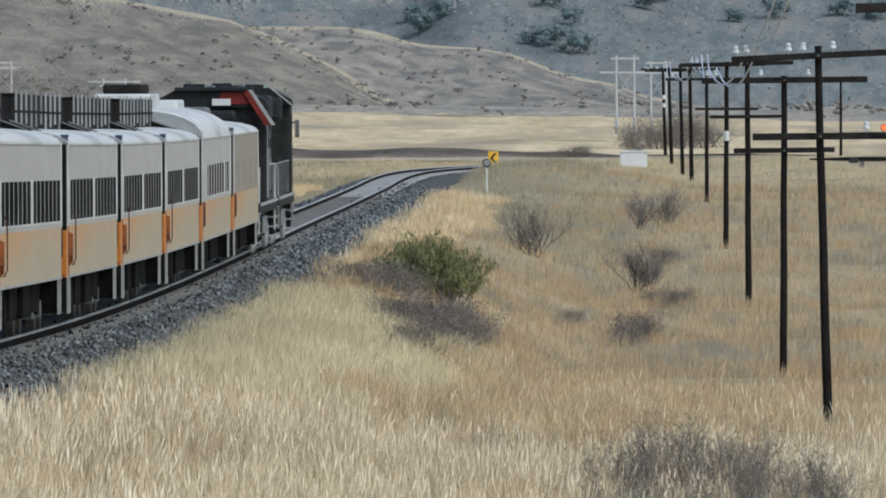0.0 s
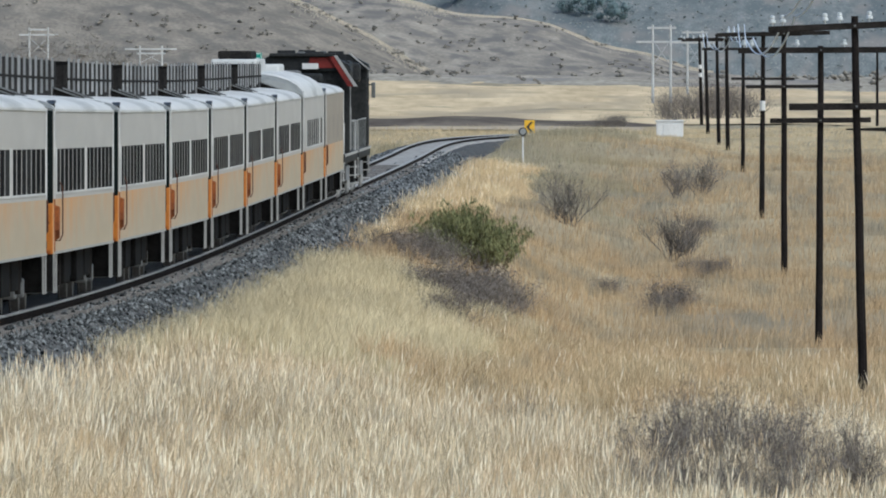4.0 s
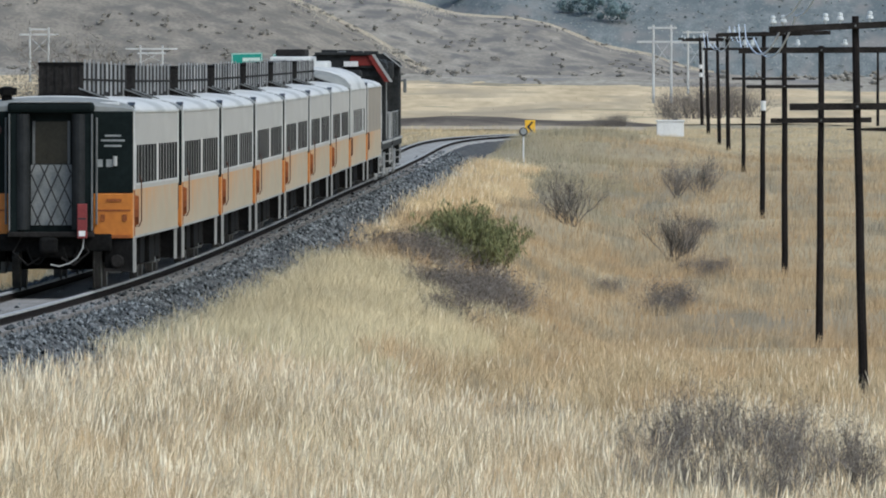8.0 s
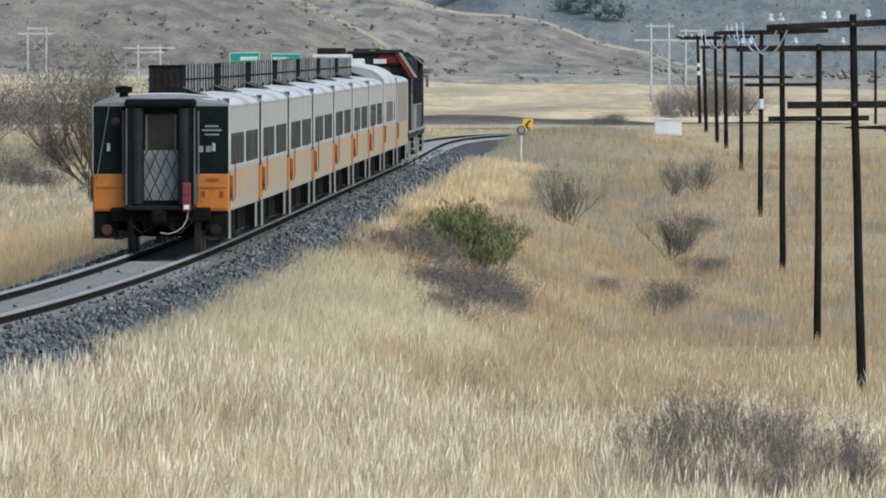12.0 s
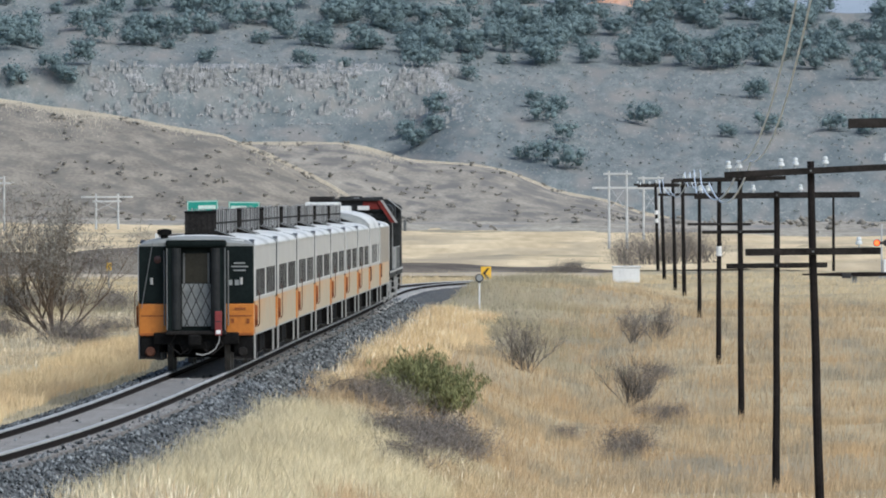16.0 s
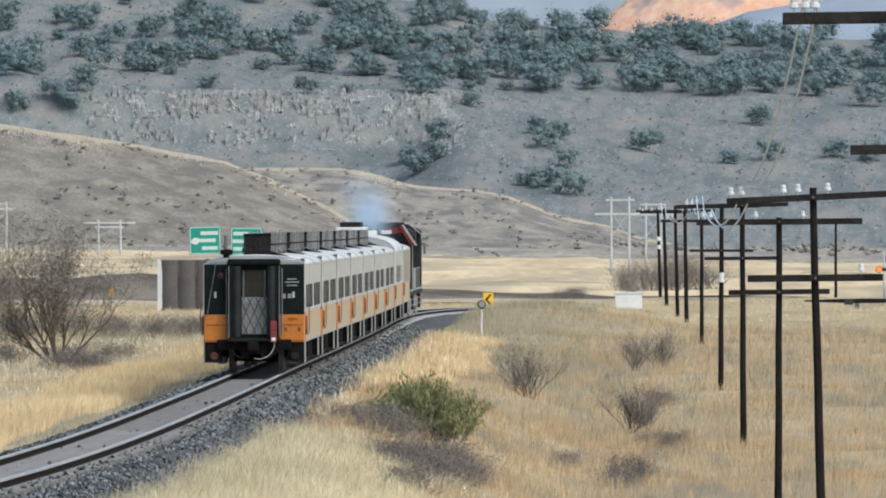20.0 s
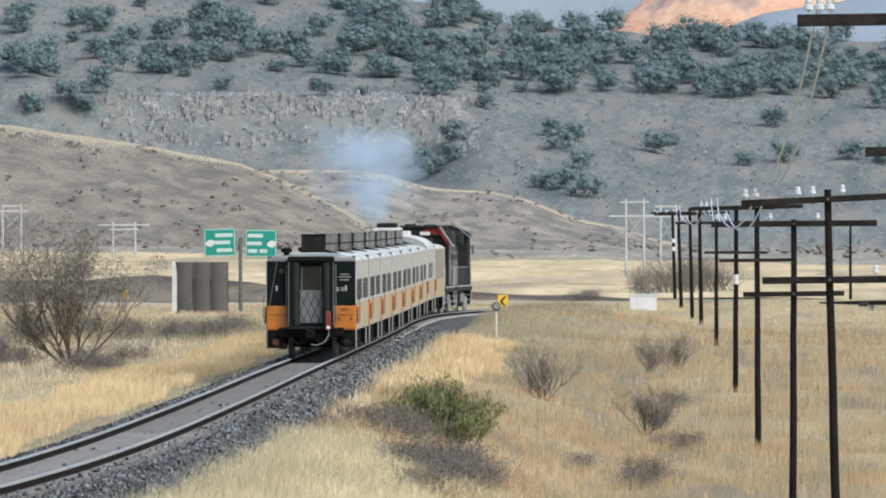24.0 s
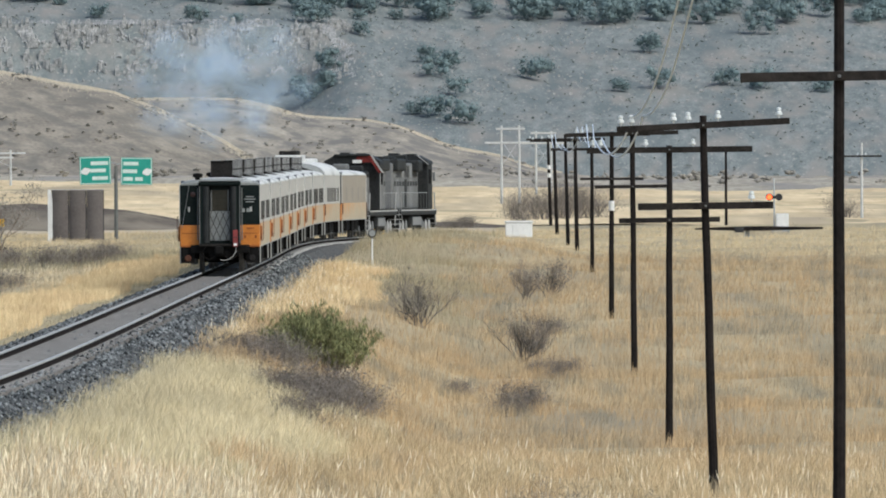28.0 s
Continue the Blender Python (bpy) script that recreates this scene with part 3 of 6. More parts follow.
telegraph_pole(7.75, 277, -2.15, 5.05, -1.35, [(4.87, 1.60, 1.60, 0.12, (-1.52, -1.33, -0.55, -0.28, 0.27, 1.4), 2.6), (3.38, 1.25, 1.25, 0.13, (0.85,), 0.4)], thick=0.09)
telegraph_pole(9.50, 380, -3.35, 4.55, 0.35, [(4.44, 2.1, 2.1, 0.15, (-1.95, -1.75, -0.6, 0.6), 0.3), (2.66, 1.28, 1.28, 0.13, (), 0.5)], thick=0.10)
telegraph_pole(11.12, 490, -3.2, 5.15, -0.1, [(5.0, 2.2, 1.5, 0.13, (-1.5, 0.9, 1.4), 1.2), (3.27, 1.25, 1.25, 0.11, (), 0.4)], thick=0.11)
telegraph_pole(12.50, 590, -2.25, 5.2, 0.5, [(5.08, 1.9, 1.5, 0.12, (-1.4, -1.2, 0.4), 0.8), (3.35, 1.25, 1.25, 0.10, (), -0.2)], bands=((2.10, 2.48),), thick=0.11)
telegraph_pole(13.75, 690, -1.3, 4.7, 0.2, [(4.55, 1.9, 1.9, 0.12, (-1.6, 1.3), 0.2)], thick=0.10)
telegraph_pole(15.15, 800, -1.1, 5.3, -0.8, [(5.1, 1.6, 1.6, 0.13, (-1.4, -1.2, 1.0), 0.6)], thick=0.12)
telegraph_pole(16.5, 900, -1.25, 5.35, -1.2, [(5.15, 1.6, 1.6, 0.13, (-1.4, 1.2), 0.4)], thick=0.12)
telegraph_pole(17.6, 1000, -1.1, 5.5, -1.6, [(5.2, 1.6, 1.6, 0.14, (-1.4, 1.2), 0.3)], thick=0.13)
telegraph_pole(18.9, 1100, -0.8, 5.6, -1.6, [(5.4, 1.6, 1.6, 0.14, (-1.3, 1.2), 0.3)], bands=((3.2, 3.5), (2.6, 2.9)), thick=0.13)


def wire(name, pts, sag, radius, material=None, label="thin bare wire strung between poles"):
    line = tagged(empty(name), label, "wire", "wires of the telegraph line")
    for a, b in zip(pts, pts[1:]):
        a, b = Vector(a), Vector(b)
        bm = bmesh.new()
        tube(bm, [a.lerp(b, k / 16) - Vector((0, 0, sag * 4 * (k / 16) * (1 - k / 16))) for k in range(17)], radius, 4)
        part("span", bm, material or M_WIRE, line)
    return line


wire("wire", [(4.97, 184.8, 7.2), (6.30, 276.8, 5.05), (7.63, 379.8, 4.75), (9.6, 489.8, 5.3), (11.2, 589.8, 5.4), (12.2, 689.8, 4.8), (13.8, 799.8, 5.4)], 0.55, 0.019)
wire("wire", [(5.15, 184.8, 7.2), (6.48, 276.8, 5.05), (7.83, 379.8, 4.75), (9.8, 489.8, 5.3), (11.4, 589.8, 5.4), (12.4, 689.8, 4.8), (14.0, 799.8, 5.4)], 0.62, 0.019)


# ---- the crossing beyond: signs, boxes, masts ----
def marker_lamp():
    t = tagged(empty("trackside_lamp"), "round grey lamp on a slim white post beside the track", "signal")
    t.location = (3.68, 700, -1.05)
    bm = bmesh.new()
    rod(bm, (0, 0, 0), (0, 0, 1.62), 0.045, 0.04)
    part("post", bm, M_WHITE, t, "slim white post")
    part("round_head", lathe(bmesh.new(), [(0.15, -0.14), (0.20, -0.05), (0.19, 0.0), (0.05, 0.05)], (0, 0, 1.74), "y", 16), M_BLACK, t)
    part("lens", lathe(bmesh.new(), [(0.15, -0.15), (0.14, -0.165), (0.02, -0.17)], (0, 0, 1.74), "y", 16), M_GATE, t)
    part("clamp", block(-0.06, 0.06, -0.06, 0.06, 1.5, 1.6, bevel=0.01), M_STEEL, t)


def chevron_sign(x, y, foot, low, high, w, point):
    t = tagged(empty("curve_sign"), "yellow road curve sign with a black chevron", "sign", "yellow curve signs")
    t.location = (x, y, foot)
    bm = bmesh.new()
    rod(bm, (0, 0.05, 0), (0, 0.05, high - foot - 0.1), 0.035, sides=8)
    part("post", bm, M_GALV, t)
    z0, z1 = low - foot, high - foot
    board = part("board", block(-w / 2, w / 2, -0.02, 0.02, z0, z1, bevel=0.012), M_YELLOW, t)
    zc, hh = (z0 + z1) / 2, (z1 - z0) * 0.38
    for up in (-1, 1):
        bm = bmesh.new()
        q = [(-0.32 * point * w, -0.026, zc), (-0.06 * point * w, -0.026, zc), (0.36 * point * w, -0.026, zc + up * hh), (0.10 * point * w, -0.026, zc + up * hh)]
        vs = [bm.verts.new(v) for v in q]
        bm.faces.new(vs if up * point > 0 else vs[::-1])
        part("chevron", bm, M_BLACK, board, "black chevron arm")


marker_lamp()
chevron_sign(5.16, 905, -1.15, -0.52, 0.30, 0.62, 1)
chevron_sign(-17.6, 905, -1.2, 0.15, 0.62, 0.32, 1)
hut = tagged(empty("equipment_box"), "small white relay cabinet in dry grass", "cabinet")
hut.location = (14.3, 950, -0.95)
part("body", block(-0.85, 0.85, -0.5, 0.5, 0, 0.95, bevel=0.03), M_WHITE, hut)
part("lid", block(-0.9, 0.9, -0.55, 0.55, 0.95, 1.06, bevel=0.03), M_WHITE, hut)
part("door", block(-0.4, 0.4, -0.53, -0.5, 0.1, 0.85, bevel=0.01), M_WHITE, hut)


def highway_sign(x):
    """One tall post that carries two boards."""
    t = tagged(empty("highway_sign"), "two green highway direction signs on one grey steel post", "sign")
    t.location = (x, 985, -1.25)
    bm = bmesh.new()
    rod(bm, (0, 0.08, -0.1), (0, 0.08, 5.0), 0.13, 0.11, sides=10)
    part("post", bm, M_POST, t, "tall weathered grey post")
    for side, w, z0, z1, tilt, bars in ((-1, 2.05, 3.78, 5.60, -1.2, ((0.36, 0.92, 0.24), (0.34, 0.84, 0.50), (0.40, 0.90, 0.78))), (1, 2.05, 3.72, 5.52, 0.8, ((0.08, 0.56, 0.22), (0.06, 0.52, 0.50), (0.08, 0.38, 0.78), (0.46, 0.70, 0.78)))):
        cx, h = side * (w / 2 + 0.33), z1 - z0
        parts = [part("board", block(-w / 2, w / 2, -0.03, 0.03, -h / 2, h / 2, bevel=0.015), M_GREEN, t)]
        board = parts[0]
        board.matrix_basis = pose(cx, 0, (z0 + z1) / 2, 0, tilt, 0)
        for a, b, c, d in ((-w / 2 + 0.03, w / 2 - 0.03, h / 2 - 0.08, h / 2 - 0.03), (-w / 2 + 0.03, w / 2 - 0.03, -h / 2 + 0.03, -h / 2 + 0.08), (-w / 2 + 0.03, -w / 2 + 0.08, -h / 2 + 0.03, h / 2 - 0.03), (w / 2 - 0.08, w / 2 - 0.03, -h / 2 + 0.03, h / 2 - 0.03)):
            part("border", block(a, b, -0.036, -0.031, c, d), M_PALEGREEN, board)
        for a, b, f in bars:
            zc = h / 2 - f * h
            part("line", block(-w / 2 + a * w, -w / 2 + b * w, -0.04, -0.031, zc - 0.12, zc + 0.12, bevel=0.003), M_PALEGREEN, board, "pale bar of writing")
        sx = -w / 2 + (0.19 if side < 0 else 0.84) * w
        bm = bmesh.new()
        for dx, dz, r, out in ((0, 0, 0.24, 0.046), (0.16, 0.05, 0.16, 0.052), (-0.16, -0.03, 0.15, 0.058)):
            lathe(bm, [(r, -out), (r, -out + 0.014)], (sx + dx, 0, -0.02 * h + dz), "y", 9)
        part("shield", bm, M_WHITE, board, "white route shield")
        for dz in (-0.55, 0.5):
            a, b = sorted((0.0, side * (w + 0.25)))
            part("rail", block(a, b, 0.035, 0.09, (z0 + z1) / 2 + dz - 0.05, (z0 + z1) / 2 + dz + 0.05), M_GALV, t)


highway_sign(-11.62)

screen = tagged(empty("roadside_screen"), "grey-brown three-panel screen with a white edge post", "screen")
screen.location = (-14.15, 979, -1.25)
for k in range(3):
    x0 = -1.62 + k * 1.14
    arc = [(x0 + 0.02 + 1.06 * a, -0.10 - 0.20 * math.sin(math.pi * a) ** 0.7) for a in (i / 10 for i in range(11))]
    ring = [(x0 + 0.02, 0.1)] + arc + [(x0 + 1.08, 0.1)]
    part("panel", loft(bmesh.new(), [[(x, y, 0.1) for x, y in ring], [(x, y, 3.42) for x, y in ring]]), M_BOARD, screen)
    part("batten", block(x0 + 1.085, x0 + 1.145, -0.06, 0.06, 0.0, 3.40), M_BLACK, screen)
    part("footing", block(x0 + 0.15, x0 + 0.95, -0.25, 0.2, -0.15, 0.12, bevel=0.04), M_STEP, screen, "pale concrete footing")
part("edge_post", block(-1.86, -1.66, -0.1, 0.1, -0.1, 3.46, bevel=0.02), M_WHITE, screen, "white edge post")
part("top_trim", block(-1.66, 1.80, -0.08, 0.08, 3.425, 3.47, bevel=0.01), M_STEP, screen)
part("torn_edge", loft(bmesh.new(), [[(-1.655, -0.12, z), (-1.655, -0.14, z), (-1.655 + w, -0.14, z), (-1.655 + w, -0.12, z)] for z, w in ((0.15, 0.05), (0.6, 0.16), (1.0, 0.08), (1.6, 0.12), (2.2, 0.2), (2.7, 0.1), (3.3, 0.03))]), M_WHITE, screen, "torn white edge")


def h_frame(x, y, foot, top, gap, arms):
    t = tagged(empty("power_mast"), "pale two-legged power line mast of bleached wood", "mast", "power line masts")
    t.location = (x, y, foot)
    for side in (-1, 1):
        bm = bmesh.new()
        rod(bm, (side * gap / 2, 0, -0.5), (side * gap / 2, 0, top - foot), 0.13, 0.10, 8)
        part("leg", bm, M_GREYPOLE, t)
    for h, half in arms:
        part("crossbar", block(-half, half, -0.1, 0.1, h - foot - 0.09, h - foot + 0.09, bevel=0.02), M_GREYPOLE, t)
    bm = bmesh.new()
    rod(bm, (-gap / 2, 0, (top - foot) * 0.45), (gap / 2, 0, (top - foot) * 0.8), 0.03, sides=4)
    rod(bm, (gap / 2, 0, (top - foot) * 0.45), (-gap / 2, 0, (top - foot) * 0.8), 0.03, sides=4)
    part("brace", bm, M_GREYPOLE, t)


h_frame(19.6, 1350, 0.2, 6.9, 1.6, ((5.35, 2.3), (6.6, 1.3)))
h_frame(25.1, 1500, 0.2, 6.6, 1.5, ((5.4, 2.2), (6.4, 1.3)))
h_frame(-39.2, 1450, 2.0, 6.8, 1.8, ((6.1, 1.9), (6.6, 1.0)))
h_frame(-30.5, 1560, 1.9, 5.1, 2.3, ((4.75, 2.7), (4.3, 1.5)))


def crossing_signal(x, y, foot):
    t = tagged(empty("crossing_signal"), "level crossing signal mast with a lit red lamp", "signal")
    t.location = (x, y, foot)
    bm = bmesh.new()
    rod(bm, (0, 0, 0), (0, 0, 3.6), 0.06, 0.05, 8)
    part("mast", bm, M_GREYPOLE, t)
    part("head", block(-0.42, 0.42, -0.06, 0.1, 2.25, 2.45, bevel=0.02), M_BLACK, t)
    for sx in (-0.32, 0.32):
        lamp = part("lamp", lathe(bmesh.new(), [(0.22, -0.1), (0.24, 0.0), (0.1, 0.1)], (sx, 0, 2.35), "y"), M_BLACK, t)
        part("lens", lathe(bmesh.new(), [(0.17, -0.13), (0.17, -0.1)], (sx, 0, 2.35), "y"), M_SIGNAL if sx < 0 else M_BLACK, lamp)
    part("case", block(0.1, 0.95, -0.35, 0.35, 0.15, 1.25, bevel=0.05), M_WHITE, t, "rounded white case")
    part("base", block(-0.2, 1.0, -0.4, 0.4, 0, 0.15, bevel=0.02), M_GALV, t)


crossing_signal(32.1, 1000, -1.0)


def barrier(x0, x1, y, z, foot):
    t = tagged(empty("barrier_arm"), "lowered dark level crossing barrier arm on its post", "barrier")
    t.location = (0, y, foot)
    h = z - foot
    secs = [[(x, -r, h - r), (x, r, h - r), (x, r, h + r), (x, -r, h + r)] for x, r in ((x0, 0.05), (x0 + 2.4, 0.13), (x0 + 4.4, 0.15), (x1, 0.07))]
    part("arm", loft(bmesh.new(), secs), M_WOOD, t)
    part("post", block(x0 + 3.3, x0 + 3.6, 0.18, 0.45, -0.1, h + 0.15, bevel=0.03), M_GALV, t)
    part("counterweight", block(x0 + 2.6, x0 + 3.2, -0.22, 0.16, h - 0.25, h + 0.1, bevel=0.03), M_BLACK, t)


barrier(26.4, 34.8, 985, -0.66, -1.15)
pole = telegraph_pole(31.2, 1080, -0.9, 4.7, 0.1, [(4.5, 0.9, 0.9, 0.12, (-0.6, 0.6), 0)], thick=0.11, label="slim dark utility pole in the far field")
pole = telegraph_pole(42.5, 1120, -0.8, 5.0, 0.1, [(4.0, 1.5, 1.5, 0.13, (-0.3, 0.3), 0)], thick=0.11, wood=M_GREYPOLE, label="grey utility pole with a crossarm in the far field")

# the cut bank and the road across the valley
bank = tagged(grid_mesh("cut_bank", np.linspace(-60, 22, 83), np.linspace(1060, 1090, 9),
                        lambda x, y: ground_z(x, y) - 0.30 + (0.95 + 1.1 * smoothstep(-7, -12, x)) * smoothstep(1062, 1075, y) * smoothstep(1090, 1082, y) * smoothstep(24, 6, x) * (0.85 + 0.2 * ripple(x, y, 5, 2)), M_BANK),
              "dark brown earth bank across the valley", "bank", kind="structure")
tagged(grid_mesh("dirt_road", np.linspace(-70, 14, 43), np.linspace(1030, 1052, 6), lambda x, y: ground_z(x, y) + 0.12, M_ROAD),
       "pale dirt road across the valley", "road", kind="structure")


# ---- the train ----
HALF, WIDE, NOSE, INSET = 12.7, 1.525, 10.7, 0.10


def wheelset(parent, y):
    for side in (-1, 1):
        bm = lathe(bmesh.new(), [(0.1, -0.09), (0.44, -0.075), (0.45, 0.04), (0.485, 0.05), (0.485, 0.075), (0.1, 0.09)], (0, 0, 0), "x", 18)
        if side > 0:
            bmesh.ops.rotate(bm, verts=bm.verts, matrix=Matrix.Rotation(math.pi, 3, "Z"))
        bmesh.ops.translate(bm, verts=bm.verts, vec=(side * 0.755, y, 0.455))
        part("wheel", bm, M_WHEEL, parent)
    bm = bmesh.new()
    rod(bm, (-0.75, y, 0.455), (0.75, y, 0.455), 0.08, sides=8)
    part("axle", bm, M_UNDER, parent)


def bogie(parent, y, axles=(-1.22, 1.22), box_mat=None):
    b = part("bogie", block(-0.95, 0.95, y - 0.35, y + 0.35, 0.5, 0.85, bevel=0.04), M_UNDER, parent)
    for side in (-1, 1):
        reach = axles[-1] + 0.35
        bm = block(side * 1.02 - 0.08, side * 1.02 + 0.08, y - reach, y + reach, 0.52, 0.74, bevel=0.03)
        part("side_frame", bm, M_UNDER, b)
        for a in axles:
            part("axle_box", block(side * 1.06 - 0.11, side * 1.06 + 0.13, y + a - 0.17, y + a + 0.17, 0.3, 0.62, bevel=0.04), box_mat or M_STEEL, b)
        for a in (-0.35, 0.35):
            bm = lathe(bmesh.new(), [(0.1, 0.4), (0.12, 0.45), (0.1, 0.5), (0.12, 0.56), (0.1, 0.62), (0.1, 0.7)], (side * 1.08, y + a, 0), sides=10)
            part("spring", bm, M_STEEL, b)
    for a in axles:
        wheelset(b, y + a)


def end_details(car, sign):
    """The end of a coach: walls, gangway, door with a folding gate, steps. sign -1: the rear."""
    y = sign * HALF

    def slab(name, x0, x1, d0, d1, z0, z1, mat, bevel=0.0, parent=None, label=""):
        a, b = sorted((y + sign * d0, y + sign * d1))
        return part(name, block(x0, x1, a, b, z0, z1, bevel=bevel), mat, parent or car, label)

    for side in (-1, 1):
        x0, x1 = sorted((side * 0.76, side * (WIDE - 0.012 - (INSET if sign > 0 else 0))))
        slab("end_wall_upper", x0, x1, -0.12, 0.0, 1.81, 3.33, M_DARKGREEN, 0.02, label="dark green end wall")
        low = slab("end_wall_lower", x0, x1, -0.12, 0.006, 0.98, 1.81, M_ORANGE, 0.02, label="orange end wall")
        slab("seam", x0 + 0.05, x1 - 0.05, 0.006, 0.016, 1.48, 1.51, M_RUSTORANGE, parent=low)
        slab("lower_ledge", x0 + 0.04, x1 - 0.04, 0.006, 0.05, 0.98, 1.04, M_RUSTORANGE, parent=low)
        xa, xb = sorted((side * 0.98, side * (WIDE - 0.03 - (INSET if sign > 0 else 0))))
        slab("step_well", xa, xb, -0.9, -0.02, 0.36, 0.98, M_UNDER, 0.03)
        slab("step_tread", xa, xb, -0.1, 0.06, 0.36, 0.42, M_HOUSING)
        bm = bmesh.new()
        gx = side * 0.84
        rod(bm, (gx, y + sign * 0.1, 1.25), (gx, y + sign * 0.1, 3.2), 0.022)
        rod(bm, (gx, y, 1.25), (gx, y + sign * 0.1, 1.25), 0.02)
        rod(bm, (gx, y, 3.2), (gx, y + sign * 0.1, 3.2), 0.02)
        part("grab_rail", bm, M_STEEL, car)
        bm = bmesh.new()
        cx = side * 1.18
        rod(bm, (cx, y + sign * 0.03, 2.32), (cx, y + sign * 0.03, 2.50), 0.04, sides=8)
        part("marker_lamp", bm, M_STEP, car, "small pale marker lamp")
    for k, (zc, w) in enumerate(((2.88, 0.30), (2.79, 0.44), (2.69, 0.32))):
        slab("lettering", 1.14 - w / 2, 1.14 + w / 2, 0.0, 0.006, zc - 0.018, zc + 0.018, M_GATE, label="pale line of writing")
    for dx, w in ((-0.12, 0.10), (0.06, 0.13)):
        slab("lettering", 1.02 + dx - w / 2, 1.02 + dx + w / 2, 0.0, 0.006, 2.30, 2.44, M_GATE, label="pale mark of writing")
    lens = part("tail_lens", lathe(bmesh.new(), [(0.10, 0.0), (0.10, 0.03), (0.03, 0.045)], (-1.02, y, 2.98), "y", 14), M_LENS, car, "dull dark red round tail lens")
    lens.data.transform(Matrix.Translation((0, y, 0)) @ Matrix.Diagonal((1, sign, 1, 1)) @ Matrix.Translation((0, -y, 0)))
    part("cable", tube(bmesh.new(), [(-1.15, y + sign * 0.04, 3.42), (-1.22, y + sign * 0.05, 3.0), (-1.36, y + sign * 0.05, 2.2), (-1.44, y + sign * 0.04, 1.7)], 0.012, 5), M_STEEL, car, "slack grey cable")
    for side in (-1, 1):
        part("air_tank", lathe(bmesh.new(), [(0.10, -0.09), (0.13, -0.05), (0.13, 0.05), (0.10, 0.09)], (side * 1.22, y + sign * 0.02, 0.55), "y", 12), M_RUSTBAR if side < 0 else M_HOUSING, car)
        part("end_bracket", tube(bmesh.new(), [(side * 0.55, y + sign * 0.16, 1.0), (side * 0.7, y + sign * 0.22, 0.72), (side * 0.42, y + sign * 0.30, 0.48), (side * 0.2, y + sign * 0.34, 0.62)], 0.022, 6), M_HOUSING, car)
    # gangway: an arched frame standing out from the wall
    g = slab("gangway", -0.78, -0.56, -0.1, 0.34, 1.02, 3.32, M_DARKGREEN, 0.05, label="dark ribbed gangway")
    slab("gangway_side", 0.56, 0.78, -0.1, 0.34, 1.02, 3.32, M_DARKGREEN, 0.05, parent=g)
    slab("gangway_hood", -0.80, 0.80, -0.1, 0.40, 3.30, 3.50, M_DARKGREEN, 0.07, parent=g)
    for side in (-1, 1):
        bm = bmesh.new()
        rod(bm, (side * 0.52, y + sign * 0.27, 1.14), (side * 0.52, y + sign * 0.27, 3.28), 0.135, sides=14)
        part("gangway_tube", bm, M_RUBBER, g, "dusty rubber gangway tube")
        slab("gangway_edge", side * 0.765 - 0.016, side * 0.765 + 0.016, 0.34, 0.365, 1.12, 3.28, M_STEEL, 0.008, parent=g)
    # Light grey strip that paints the highlight along the hood's top edge.
    slab("hood_highlight", -0.76, 0.76, 0.30, 0.41, 3.488, 3.512, M_GATE, 0.008, parent=g)
    slab("latch", 1.02, 1.30, 0.0, 0.03, 1.66, 1.71, M_RUSTORANGE, parent=low)
    for hx in (0.95, 1.36):
        slab("hinge", hx - 0.04, hx + 0.04, 0.0, 0.03, 1.3, 1.42, M_RUSTORANGE, parent=low)
    door = slab("end_door", -0.56, 0.56, -0.08, 0.02, 1.1, 3.30, M_DARKGREEN, label="dark end door with a folding gate")
    slab("door_window", -0.30, 0.30, 0.02, 0.03, 2.36, 3.14, M_DOORGLASS, parent=door, label="brown-tinted window")
    slab("window_frame", -0.35, -0.30, 0.02, 0.05, 2.35, 3.15, M_STEEL, parent=door)
    slab("window_frame", 0.30, 0.35, 0.02, 0.05, 2.35, 3.15, M_STEEL, parent=door)
    slab("kick_panel", -0.38, 0.38, 0.02, 0.035, 1.22, 2.34, M_GATE, parent=door, label="grey lower door panel")
    yy = y + sign * 0.14
    for k in range(-3, 5):
        for s in (-1, 1):
            a, b = Vector((s * 0.25 * k - s * 0.55, yy, 1.22)), Vector((s * 0.25 * k - s * 0.05, yy, 2.34))
            lo, hi = -0.37, 0.37
            t0, t1 = 0.0, 1.0
            d = b - a
            for lim, up in ((lo, True), (hi, False)):
                t = (lim - a.x) / d.x
                if (d.x > 0) == up:
                    t0 = max(t0, t)
                else:
                    t1 = min(t1, t)
            if t1 - t0 > 0.03:
                part("gate_bar", rod(bmesh.new(), a + d * t0, a + d * t1, 0.018, sides=4), M_BLACK, door, "black lattice gate bar")
    slab("buffer_beam", -1.12, 1.12, -0.3, 0.14, 0.74, 1.06, M_UNDER, 0.03)
    slab("platform", -0.80, 0.80, 0.0, 0.42, 1.00, 1.10, M_HOUSING, 0.02, label="worn dark end platform")
    c = slab("coupler", -0.12, 0.12, 0.0, 0.42, 0.72, 0.98, M_UNDER, 0.04)
    slab("knuckle", -0.2, 0.14, 0.36, 0.62, 0.70, 1.0, M_UNDER, 0.06, parent=c)
    slab("draft_box", -0.42, 0.42, -0.2, 0.16, 0.62, 0.9, M_UNDER, 0.05)
    for x, dip in ((-0.45, 0.36), (0.5, 0.33)):
        pts = [(x + (0.12 - x) * a * 0.7, y + sign * (0.18 + 0.2 * a), 0.82 - 4 * dip * a * (1 - a) * 0.9) for a in (k / 8 for k in range(9))]
